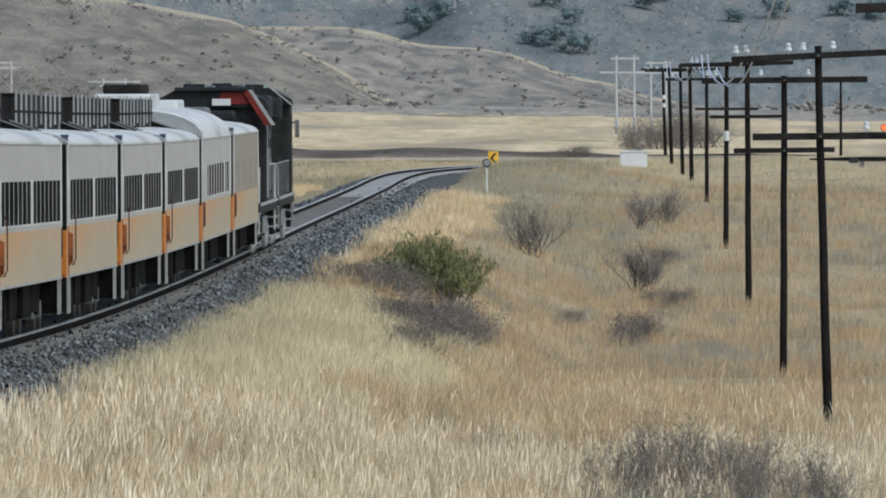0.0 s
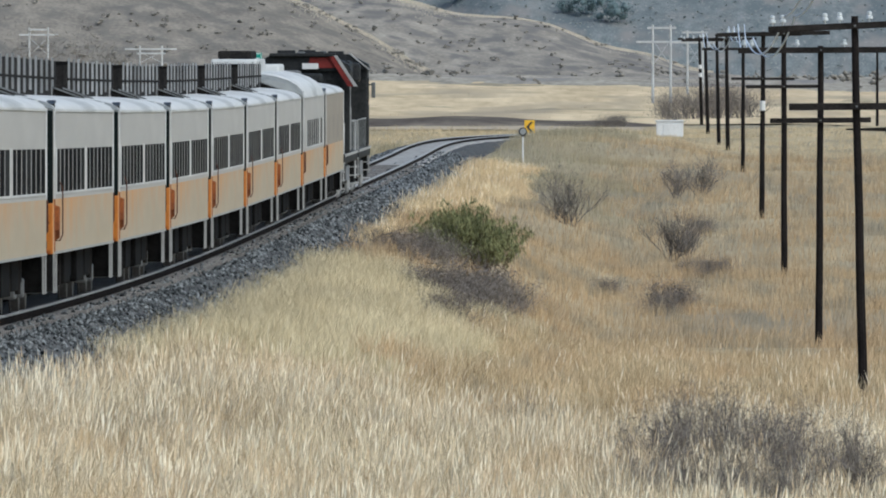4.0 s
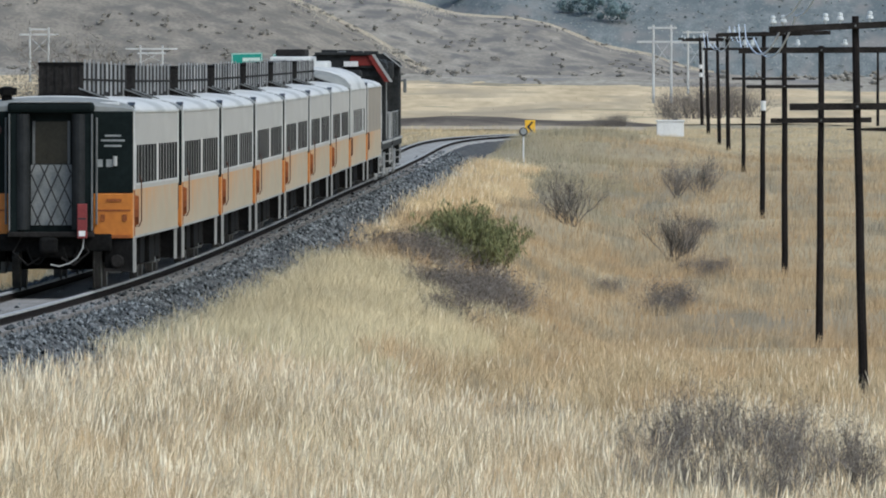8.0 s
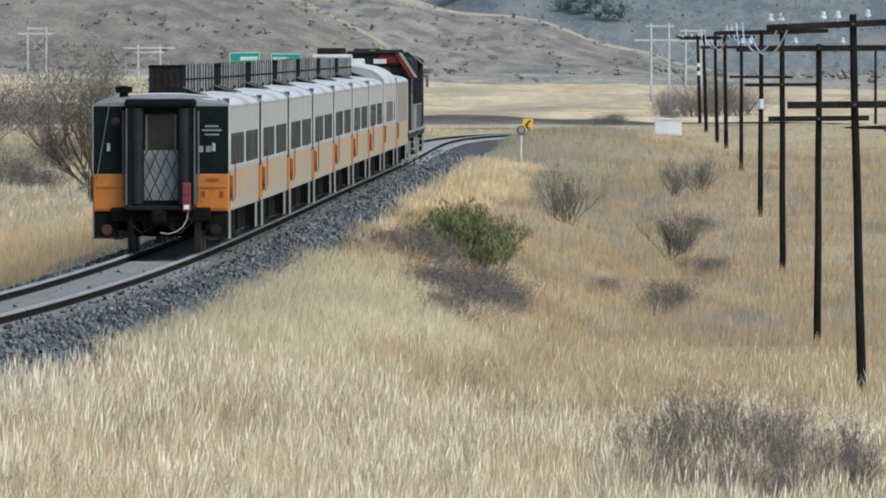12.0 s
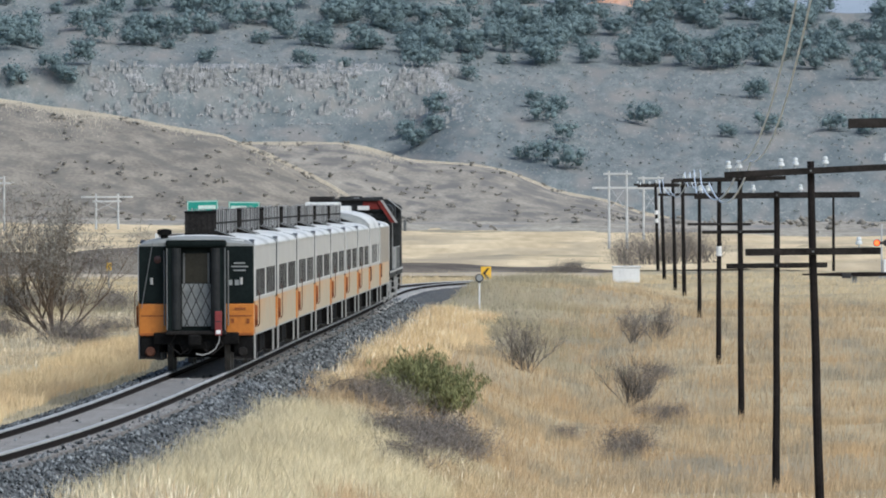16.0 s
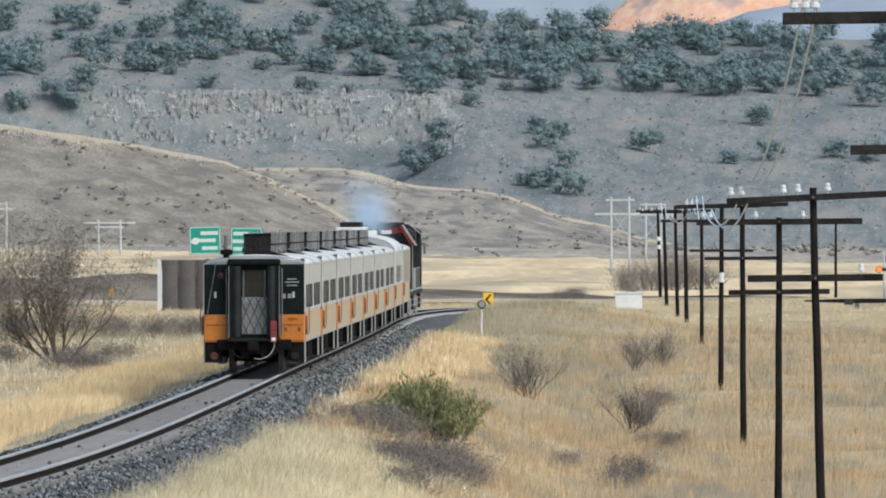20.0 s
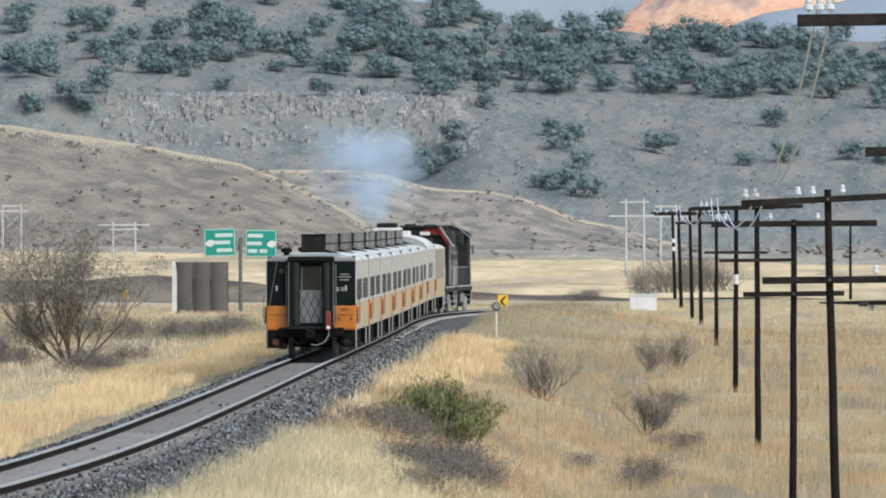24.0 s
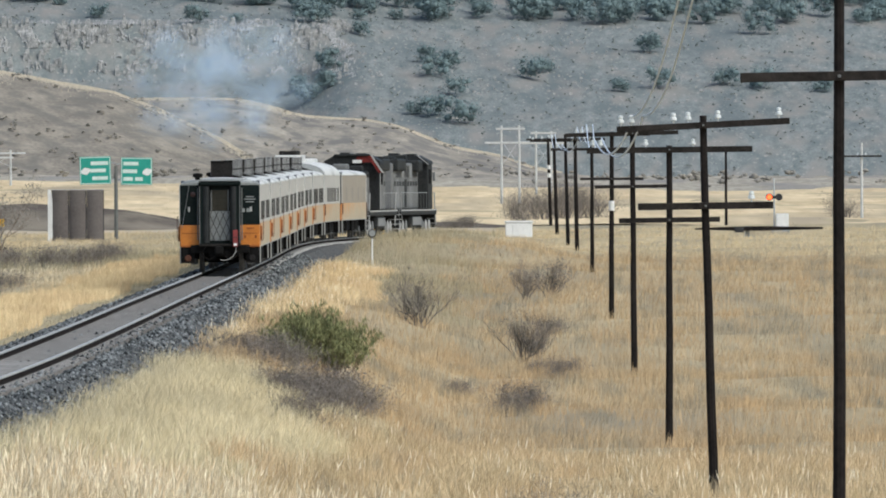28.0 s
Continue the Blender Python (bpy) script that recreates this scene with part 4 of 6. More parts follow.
        part("air_hose", tube(bmesh.new(), pts, 0.022), M_UNDER, car)


def coach(tall=False, baggage=False):
    name = "baggage_car" if baggage else "passenger_coach"
    label = ("cream windowless baggage car behind the locomotives" if baggage else
             "tall-roofed silver coach with a raised roof unit" if tall else
             "coach with sky sheen in its pale side colours and a slatted roof housing")
    car = tagged(empty(name), label, "train car", "cars of the train")
    up_m, lo_m = (M_CREAM, M_LOWER) if baggage else (M_SIDE, M_LOWER)
    starts = [-11.7 + 1.55 * k for k in range(7)] + [-0.33 + 1.55 * k for k in range(7)]
    wide = 1.41
    if tall:
        starts = [-9.0 + 2.1 * k for k in range(9)]
    if baggage:
        starts = [-8.6, -3.2, 2.4, 7.4]
    for side in (-1, 1):
        xo, xi = side * WIDE, side * (WIDE - 0.07)
        x0, x1 = sorted((xo, xi))
        bm = bmesh.new()
        box(bm, x0, x1, -HALF + 0.03, NOSE, 1.88, 1.99)
        box(bm, x0, x1, -HALF + 0.03, NOSE, 2.70, 3.34)
        edges = [-HALF + 0.03] + [e for s in starts for e in (s, s + wide)] + [NOSE]
        for a, b in zip(edges[::2], edges[1::2]):
            box(bm, x0, x1, a, b, 1.99, 2.70)
        part("upper_side", bm, up_m, car)
        part("lower_side", block(x0, x1, -HALF + 0.03, NOSE, 0.98, 1.88), lo_m, car, "" if baggage else "orange lower side, sky sheen in its pale colour")
        # the vestibule at the front end draws in
        xn, xm = side * (WIDE - INSET), side * (WIDE - INSET - 0.07)
        for nm, za, zb, mm in (("vestibule_upper", 1.88, 3.34, up_m), ("vestibule_lower", 0.98, 1.88, M_FADE if not baggage else lo_m)):
            secs = [[(xo, NOSE, za), (xo, NOSE, zb), (xi, NOSE, zb), (xi, NOSE, za)], [(xn, NOSE + 0.5, za), (xn, NOSE + 0.5, zb), (xm, NOSE + 0.5, zb), (xm, NOSE + 0.5, za)],
                    [(xn, HALF - 0.03, za), (xn, HALF - 0.03, zb), (xm, HALF - 0.03, zb), (xm, HALF - 0.03, za)]]
            part(nm, loft(bmesh.new(), secs), mm, car)
        for s in starts:
            xp = side * (WIDE - 0.003)
            xa, xb = sorted((xp, xp - side * 0.02))
            part("window_pane", block(xa, xb, s, s + wide, 1.99, 2.70), M_BLIND if baggage else M_GLASS, car, "blinded window" if baggage else "dark window")
        xa, xb = sorted((xo, xo + side * 0.014))
        if not baggage:
            for a, b in ((starts[0], starts[6] + wide), (starts[7], starts[-1] + wide)):
                part("window_sill", block(xa, xb, a - 0.04, b + 0.04, 1.955, 1.99), M_ROOF, car, "white window sill")
                for yy in (a - 0.07, b + 0.01):
                    part("window_trim", block(xa, xb, yy, yy + 0.06, 1.99, 2.72), M_ROOF, car, "white window trim")
        xa, xb = sorted((xo, xo + side * 0.016))
        part("corner_post", block(xa, xb, -HALF + 0.04, -HALF + 0.30, 1.88, 3.31, bevel=0.004), M_ROOF, car, "pale corner post")
        part("corner_post", block(xa, xb, NOSE - 0.16, NOSE - 0.02, 1.88, 3.31, bevel=0.004), M_ROOF, car, "pale corner post")
        xa, xb = sorted((xo, xo + side * 0.02))
        part("gutter", block(xa, xb, -HALF + 0.2, NOSE - 0.05, 3.31, 3.36, bevel=0.005), M_ROOF, car)
        part("skirt_strip", block(xa - 0.001, xb - 0.005, -HALF + 0.1, NOSE - 0.05, 0.98, 1.02), M_STEP, car)
        for end in (-1, 1):
            # handrail beside the vestibule door, and the pale edges of the steps
            xo = side * (WIDE - (INSET if end > 0 else 0))
            hy = end * (HALF - 0.5)
            if end < 0 and not (tall or baggage):
                # the corner cover beside the rear steps, tapering to a rounded foot
                secs = [[(xo, y, z) for y, z in ((hy - 0.22, 1.78), (hy + 0.22, 1.78), (hy + 0.22, 1.36), (hy + 0.08, 1.2), (hy - 0.08, 1.2), (hy - 0.22, 1.36))],
                        [(xo + side * 0.075, y, z) for y, z in ((hy - 0.2, 1.75), (hy + 0.2, 1.75), (hy + 0.2, 1.38), (hy + 0.06, 1.24), (hy - 0.06, 1.24), (hy - 0.2, 1.38))]]
                part("corner_cover", loft(bmesh.new(), secs), M_RUSTORANGE, car, "rust-orange corner cover")
                part("hook_rail", tube(bmesh.new(), [(xo + side * 0.08, hy + 0.12, 2.15), (xo + side * 0.12, hy + 0.14, 2.05), (xo + side * 0.12, hy + 0.14, 1.3), (xo + side * 0.08, hy, 1.2), (xo + side * 0.02, hy - 0.1, 1.2)], 0.013), M_RUSTBAR, car, "rust-brown hooked handrail")
            else:
                part("handrail", tube(bmesh.new(), [(xo - side * 0.02, hy, 1.3), (xo + side * 0.04, hy, 1.36), (xo + side * 0.04, hy, 1.85), (xo - side * 0.02, hy, 1.91)], 0.026), M_RUSTBAR, car, "rust-brown handrail")
            part("door_post", block(min(xo, xo + side * 0.012), max(xo, xo + side * 0.012), end * (HALF - 0.28) - 0.09, end * (HALF - 0.28) + 0.09, 0.98, 1.88, bevel=0.004), M_RUSTORANGE, car)
            for d in (0.12, 0.95):
                yy = end * (HALF - d)
                xa, xb = sorted((xo - side * 0.02, xo + side * 0.012))
                part("step_edge", block(xa, xb, yy - 0.018, yy + 0.018, 0.34, 1.0, bevel=0.006), M_STEP, car, "pale step edge")
    # roof: rounded at the eaves and dropped at both ends
    crown = 4.02 if tall else 3.62
    ribs = []
    for y, k in ((-HALF + 0.02, 0.35), (-HALF + 0.25, 0.72), (-HALF + 0.7, 0.93), (-HALF + 1.4, 1.0), (NOSE, 1.0), (NOSE + 0.5, 1.0), (HALF - 1.0, 1.0), (HALF - 0.7, 0.93), (HALF - 0.25, 0.72), (HALF - 0.02, 0.35)):
        kk = k
        top = 3.34 + (crown - 3.34) * kk
        pts = [(-WIDE, y, 3.33)]
        for i in range(13):
            a = math.pi * (1 - i / 12)
            pts.append((WIDE * 1.0 * math.copysign(abs(math.cos(a)) ** 0.9, math.cos(a)), y, 3.34 + (top - 3.34) * math.sin(a) ** 0.95))
        pts.append((WIDE, y, 3.33))
        nar = INSET if y > NOSE + 0.4 else 0.0
        ribs.append([(x * (WIDE - nar) / WIDE, yy, z) for x, yy, z in pts])
    roof = part("roof", loft(bmesh.new(), ribs[2:]), M_ROOF, car, "silver-white rounded roof")
    part("roof_end", loft(bmesh.new(), ribs[:3]), M_ROOFEND, car, "dull grey sloping roof end")
    for f in roof.data.polygons:
        f.use_smooth = len(f.vertices) == 4
    for side in (-1, 1):
        secs = [[(side * (1.34 + d), y, z) for y, z in ((-HALF + 0.75, 3.44), (-HALF + 1.35, 3.50), (-HALF + 1.35, 3.46), (-HALF + 0.95, 3.43), (-HALF + 1.25, 3.37), (-HALF + 1.15, 3.34))] for d in (0.02, 0.16)]
        part("roof_bracket", loft(bmesh.new(), secs), M_BLACK, car, "dark angled bracket at the eaves")
    if not (tall or baggage):
        core = part("roof_housing", block(-0.42, 0.42, -8.6, 12.4, 3.58, 4.24, bevel=0.02), M_HOUSING, car, "long charcoal slatted roof housing")
        tops = random.Random(41)
        for side in (-1, 1):
            for k in range(10):
                yy = -8.4 + k * 2.1
                xa, xb = sorted((side * 0.42, side * (0.428 + 0.006 * (k % 2))))
                part("slat", block(xa, xb, yy, yy + 0.8, 3.60 + 0.05 * (k % 3), 4.25 + tops.uniform(0.0, 0.07)), M_RIB, core)
            xa, xb = sorted((side * 0.42, side * 0.438))
            part("mid_rail", block(xa, xb, -8.5, 12.3, 3.90, 3.945), M_HOUSING, core)
        for z0, z1 in ((3.60, 3.66), (4.19, 4.25)):
            part("end_rail", block(-0.43, 0.43, -8.64, -8.602, z0, z1, bevel=0.006), M_UNDER, core)
        for k in range(6):
            xx = -0.41 + k * 0.15
            part("end_slat", block(xx, xx + 0.06, -8.625, -8.602, 3.66, 4.19), M_HOUSING, core)
        for yy in (-11.0, 10.9):
            bm = bmesh.new()
            q = [(0.46, 0, 3.55), (0.98, 0, 3.47), (0.98, 0, 3.54), (0.46, 0, 3.74)]
            loft(bm, [[(x, yy, z) for x, _, z in q], [(x, yy + 0.7, z - 0.03) for x, _, z in q]])
            vent = part("roof_vent", bm, M_HOUSING, car, "wedge-shaped dark roof vent")
            q = [(0.44, 3.745), (1.0, 3.545), (1.0, 3.575), (0.44, 3.775)]
            part("vent_lid", loft(bmesh.new(), [[(x, yy - 0.05, z) for x, z in q], [(x, yy + 0.75, z - 0.03) for x, z in q]]), M_STEEL, vent, "paler grey vent lid")
        bm = lathe(bmesh.new(), [(0.10, 3.5), (0.10, 3.62), (0.19, 3.64), (0.19, 3.76), (0.05, 3.79)], (-0.85, -HALF + 0.5, 0), sides=10)
        part("chimney", bm, M_UNDER, car)
        bm = block(0.7, 1.25, -HALF + 0.2, -HALF + 0.7, 3.36, 3.5, bevel=0.03)
        part("end_hatch", bm, M_ROOF, car)
    if tall:
        unit = part("roof_unit", block(-1.0, 0.25, -10.5, -3.0, 3.9, 4.36, bevel=0.05), M_ROOF, car, "white raised roof unit")
        part("dark_cap", block(-0.85, 0.05, -9.5, -4.5, 4.36, 4.58, bevel=0.05), M_HOUSING, unit, "dark cap")
        part("front_unit", block(-0.5, 0.45, 4.0, 9.0, 3.9, 4.2, bevel=0.06), M_ROOF, car)
    # floor and underside
    part("floor", block(-WIDE + 0.08, WIDE - 0.08, -HALF + 0.1, HALF - 0.1, 1.08, 1.2), M_UNDER, car)
    part("centre_sill", block(-0.3, 0.3, -HALF + 0.2, HALF - 0.2, 0.75, 1.08), M_UNDER, car)
    for y0, y1, x0, x1, z0 in ((-5.6, -3.4, 0.5, 1.38, 0.42), (-2.6, -1.2, 0.5, 1.3, 0.5), (-0.4, 2.2, 0.4, 1.36, 0.40), (3.2, 5.4, 0.5, 1.34, 0.46),
                               (-5.0, -2.0, -1.36, -0.5, 0.42), (0.2, 4.6, -1.36, -0.4, 0.42), (-7.0, -5.7, 0.9, 1.3, 0.6), (5.6, 7.2, 0.9, 1.3, 0.55)):
        part("equipment_box", block(x0, x1, y0, y1, z0, 1.08, bevel=0.04), M_UNDER, car)
    for yy in (-6.1, -2.95, 2.7, 5.9):
        bm = bmesh.new()
        rod(bm, (1.3, yy, 0.4), (1.3, yy, 0.98), 0.05, sides=6)
        part("pipe", bm, M_HOUSING, car)
    for s in (-1, 1):
        bogie(car, s * 8.9)
        end_details(car, s)
    return car


def locomotive(reverse):
    """A long-hood road engine; the cab stands at +y, or the whole is turned about."""
    loco = tagged(empty("locomotive"), "black diesel locomotive with a red and white cab front" if reverse else "black diesel locomotive with grey dusty flanks at the head", "locomotive", "locomotives of the train")
    f = -1 if reverse else 1
    cy = 0.2 if reverse else 4.6

    def slab(name, x0, x1, y0, y1, z0, z1, mat, bevel=0.0, parent=None, label=""):
        a, b = sorted((f * y0, f * y1))
        return part(name, block(x0, x1, a, b, z0, z1, bevel=bevel), mat, parent or loco, label)

    slab("underframe", -1.5, 1.5, -9.1, 9.1, 1.12, 1.42, M_LOCO, 0.03)
    for side in (-1, 1):
        xa, xb = sorted((side * 1.5, side * 1.53))
        slab("walkway_edge", xa, xb, -9.0, 9.0, 1.34, 1.42, M_STEP)
    hood = slab("long_hood", -0.95, 0.95, -8.2, cy, 1.42, 4.0, M_LOCOGREY, 0.12, label="dusty grey long hood")
    doors = 9 if not reverse else 6
    for k in range(doors):
        y0 = -7.8 + k * 1.335
        for side in (-1, 1):
            xa, xb = sorted((side * 0.95, side * 0.957))
            slab("hood_door", xa, xb, y0, y0 + 1.30, 1.55, 3.1, (M_LOCOGREY, M_LOCOPALE, M_LOCOGREY, M_LOCOGREY, M_LOCO)[k % 5], parent=hood)
            slab("door_latch", min(xa, xb + side * 0.02), max(xb, xa + side * 0.02), y0 + 1.14, y0 + 1.2, 2.2, 2.4, M_STEP, parent=hood)
            slab("louvre", xa - 0.004, xb + 0.004, y0 + 0.2, y0 + 1.1, 2.72, 2.98, M_LOCO, parent=hood)
            slab("grille", xa, xb, y0, y0 + 1.2, 3.2, 3.85, M_BLACK if k % 3 else M_LOCOPALE, parent=hood)
    slab("radiator", -1.2, 1.2, -8.0, -3.6, 3.55, 4.22, M_LOCO, 0.1, label="flared radiator housing")
    for yy in (-7.0, -5.4, -4.2):
        bm = lathe(bmesh.new(), [(0.62, 4.2), (0.64, 4.3), (0.6, 4.36), (0.1, 4.37)], (0, f * yy, 0), sides=16)
        part("fan", bm, M_LOCO, loco)
    slab("exhaust_stack", -0.35, 0.35, -1.8, -0.8, 4.0, 4.32, M_UNDER, 0.04)
    for x0, x1, y0, y1, z0, z1 in ((-0.75, -0.2, cy + 0.3, cy + 1.2, 4.40, 4.56), (0.2, 0.7, cy + 0.6, cy + 2.0, 4.40, 4.52), (-0.5, 0.5, cy - 2.2, cy - 1.4, 4.13, 4.46), (-0.3, 0.5, -3.4, -2.4, 4.0, 4.3)):
        slab("roof_box", x0, x1, y0, y1, z0, z1, M_LOCO, 0.03)
    slab("horn", -0.12, 0.12, cy + 2.0, cy + 2.4, 4.41, 4.52, M_STEEL, 0.02)
    slab("brake_blister", -1.3, 1.3, cy - 2.8, cy - 0.8, 3.5, 4.15, M_LOCO, 0.1)
    cab = slab("cab", -1.5, 1.5, cy, cy + 2.3, 1.42, 3.95, M_LOCO, 0.06, label="black cab")
    secs = []
    for y in (cy - 0.15, cy + 2.45):
        secs.append([(x, f * y, z) for x, z in ((-1.55, 3.93), (-1.5, 4.1), (-0.9, 4.42), (0.9, 4.42), (1.5, 4.1), (1.55, 3.93))])
    part("cab_roof", loft(bmesh.new(), secs), M_LOCO, cab)
    for x in (-1.05, -0.35, 0.35, 1.05):
        slab("windscreen", x - 0.27, x + 0.27, cy + 2.3, cy + 2.315, 3.0, 3.65, M_GLASS, parent=cab)
    for side in (-1, 1):
        xa, xb = sorted((side * 1.5, side * 1.512))
        slab("cab_window", xa, xb, cy + 0.4, cy + 1.9, 2.85, 3.65, M_GLASS, parent=cab)
        slab("cab_side", xa, xb, cy + 0.02, cy + 2.28, 1.5, 2.8, M_LOCOGREY if reverse else M_LOCO, parent=cab, label="dusty cab side")
    if reverse:
        nose = slab("short_hood", -0.95, 0.95, cy + 2.3, 8.5, 1.42, 3.55, M_LOCO, 0.15, label="black hood before the cab")
        slab("hood_box", -0.75, 0.1, 5.2, 6.6, 3.55, 3.95, M_LOCOGREY, 0.12, nose, "grey box on the hood")
        slab("hood_box", -0.2, 0.7, 3.2, 4.4, 3.55, 3.85, M_LOCO, 0.08, nose)
        for side in (-1, 1):
            for k in range(4):
                xa, xb = sorted((side * 0.95, side * 0.957))
                slab("hood_door", xa, xb, 2.9 + k * 1.35, 4.15 + k * 1.35, 1.55, 3.2, (M_LOCOGREY, M_LOCOPALE)[k % 2], parent=nose)
        yy = f * (cy + 2.46)
        q = [(0.2, 4.02), (1.0, 4.02), (1.3, 4.06), (0.92, 4.34), (0.3, 4.34)]
        slab("visor", -0.95, 1.0, cy + 2.40, cy + 2.62, 4.37, 4.47, M_LOCO, 0.02, cab, "dark roof edge over the cab front")
        part("red_band", loft(bmesh.new(), [[(x, yy, z) for x, z in q], [(x, yy + f * 0.03, z) for x, z in q]]), M_RED, cab, "red painted cab front above the windscreens")
        slab("number_board", 0.05, 0.55, cy + 2.49, cy + 2.53, 3.98, 4.16, M_WHITE, 0.01, cab, "white board")
        for nm, x0, w, mm in (("diagonal_stripe", 0.84, 0.17, M_RED), ("white_stripe", 1.02, 0.11, M_STEP)):
            secs = [[(x0, f * ya, 4.40), (x0 + w, f * ya, 4.40), (x0 + w + 0.62, f * ya, 3.45), (x0 + 0.62, f * ya, 3.45)] for ya in (cy + 2.50, cy + 2.56)]
            part(nm, loft(bmesh.new(), secs), mm, cab, nm.split("_")[0] + " painted stripe on the cab")
        for side in (-1, 1):
            secs = [[(side * x, f * (cy + dy), z) for x, z in ((1.515, 1.5), (1.53, 1.5), (1.53, 3.6), (1.515, 3.6))] for dy in (2.05, 2.28)]
            part("cab_edge", loft(bmesh.new(), secs), M_STEP, cab, "pale cab edge")
    else:
        slab("short_hood", -0.95, 0.95, cy + 2.3, 8.5, 1.42, 2.95, M_LOCOGREY, 0.15)
        for side in (-1, 1):
            secs = [[(side * x, f * y, z) for x, z in ((1.56, 3.90), (1.59, 3.93), (0.93, 4.47), (0.90, 4.43))] for y in (cy - 0.2, cy - 0.12)]
            part("roof_edge", loft(bmesh.new(), secs), M_STEP, cab, "pale sloping roof edge")
        slab("mirror", 1.6, 1.72, cy + 1.6, cy + 1.9, 3.0, 3.5, M_STEEL, 0.02, cab)
        slab("mirror_arm", 1.5, 1.62, cy + 1.7, cy + 1.76, 3.4, 3.45, M_STEEL, 0.0, cab)
    for side in (-1, 1):
        bm = bmesh.new()
        x = side * 1.45
        for k in range(10 if not reverse else 7):
            y = -8.7 + k * 1.45
            rod(bm, (x, f * y, 1.42), (x, f * y, 2.35), 0.006, sides=6)
        rod(bm, (x, f * -8.7, 2.35), (x, f * (cy - 0.1), 2.35), 0.020, sides=6)
        part("side_handrail", bm, M_GATE, loco, "grey handrail along the walkway")
        for y in (-8.9, 8.2):
            bm = bmesh.new()
            rod(bm, (x, f * y, 2.35), (x, f * (y + 0.9), 0.55), 0.026, sides=6)
            part("stair_rail", bm, M_STEP, loco, "pale slanting stair rail")
        for y in (-7.6, -5.9, -4.2, 4.2, 5.9, 7.6):
            bm = lathe(bmesh.new(), [(0.05, 0.05), (0.22, 0.045), (0.36, 0.02), (0.40, -0.03)], (0, 0, 0), "x", 14)
            if side < 0:
                bmesh.ops.rotate(bm, verts=bm.verts, matrix=Matrix.Rotation(math.pi, 3, "Z"))
            bmesh.ops.translate(bm, verts=bm.verts, vec=(side * 1.24, f * y, 0.47))
            part("axle_cap", bm, M_STEP if abs(y) > 5 else M_STEEL, loco, "dusty round axle cap")
        xa, xb = sorted((side * 1.36, side * 1.40))
        slab("tank_panel", xa, xb, -2.2, 2.2, 0.55, 1.0, M_LOCOPALE, 0.01)
    for end in (-1, 1):
        y = end * 9.15
        for side in (-1, 1):
            bm = bmesh.new()
            for x in (0.5, 1.4):
                rod(bm, (side * x, y, 1.0), (side * x, y, 2.35), 0.014, sides=6)
            rod(bm, (side * 0.5, y, 2.35), (side * 1.4, y, 2.35), 0.014, sides=6)
            part("end_handrail", bm, M_STEP, loco, "pale handrail")
            for k in range(4):
                xa, xb = sorted((side * 1.0, side * 1.5))
                part("step", block(xa, xb, end * 9.0 - 0.25, end * 9.0 + 0.1, 0.35 + 0.26 * k, 0.39 + 0.26 * k), M_STEP, loco)
        slab("pilot", -1.4, 1.4, end * 9.1 - 0.05, end * 9.1 + 0.1, 0.4, 1.3, M_LOCO, 0.03)
        slab("coupler", -0.15, 0.15, end * 9.1 - 0.1, end * 9.1 + 0.55, 0.72, 1.0, M_UNDER, 0.05)
    part("fuel_tank", block(-1.35, 1.35, -2.6, 2.6, 0.4, 1.12, bevel=0.15), M_LOCO, loco)
    for s in (-1, 1):
        bogie(loco, s * 5.9, (-1.7, 0.0, 1.7), M_HOUSING)
    return loco


TRAIN = []
last_coach = coach()
TRAIN.append((last_coach, 0.5 * CAR, 8.9))
for k in range(1, 7):
    TRAIN.append((copy_thing(last_coach, Matrix()), (k + 0.5) * CAR, 8.9))
TRAIN.append((coach(tall=True), 7.5 * CAR, 8.9))
TRAIN.append((coach(baggage=True), 8.5 * CAR, 8.9))
TRAIN.append((locomotive(True), 9 * CAR + 10.2, 5.9))
TRAIN.append((locomotive(False), 9 * CAR + 30.6, 5.9))
# what only the last coach carries: the end-of-train marker and a slack hose
last_coach["label"] = "last coach of the train, dark green and orange end"
marker = part("end_marker", block(0.50, 0.68, -HALF - 0.55, -HALF - 0.38, 0.98, 1.62, bevel=0.015), M_REDBOX, last_coach, "red end-of-train marker")
part("marker_panel", block(0.53, 0.65, -HALF - 0.556, -HALF - 0.552, 1.02, 1.12), M_WHITE, marker)
part("marker_seam", block(0.52, 0.66, -HALF - 0.556, -HALF - 0.552, 1.33, 1.36), M_BLACK, marker)
hose = [(0.62, 0.98), (0.60, 0.80), (0.50, 0.62), (0.36, 0.52), (0.16, 0.46), (0.0, 0.50)]
part("brake_hose", tube(bmesh.new(), [(x, -HALF - 0.45, z) for x, z in hose], 0.014, 8), M_STEP, last_coach, "pale coiled brake hose")
TRAIN_TIMES = [k * 0.5 for k in range(57)]


# ---- the exhaust: many small wisps of specks that spread as they rise ----
SMOKE_MESHES = []


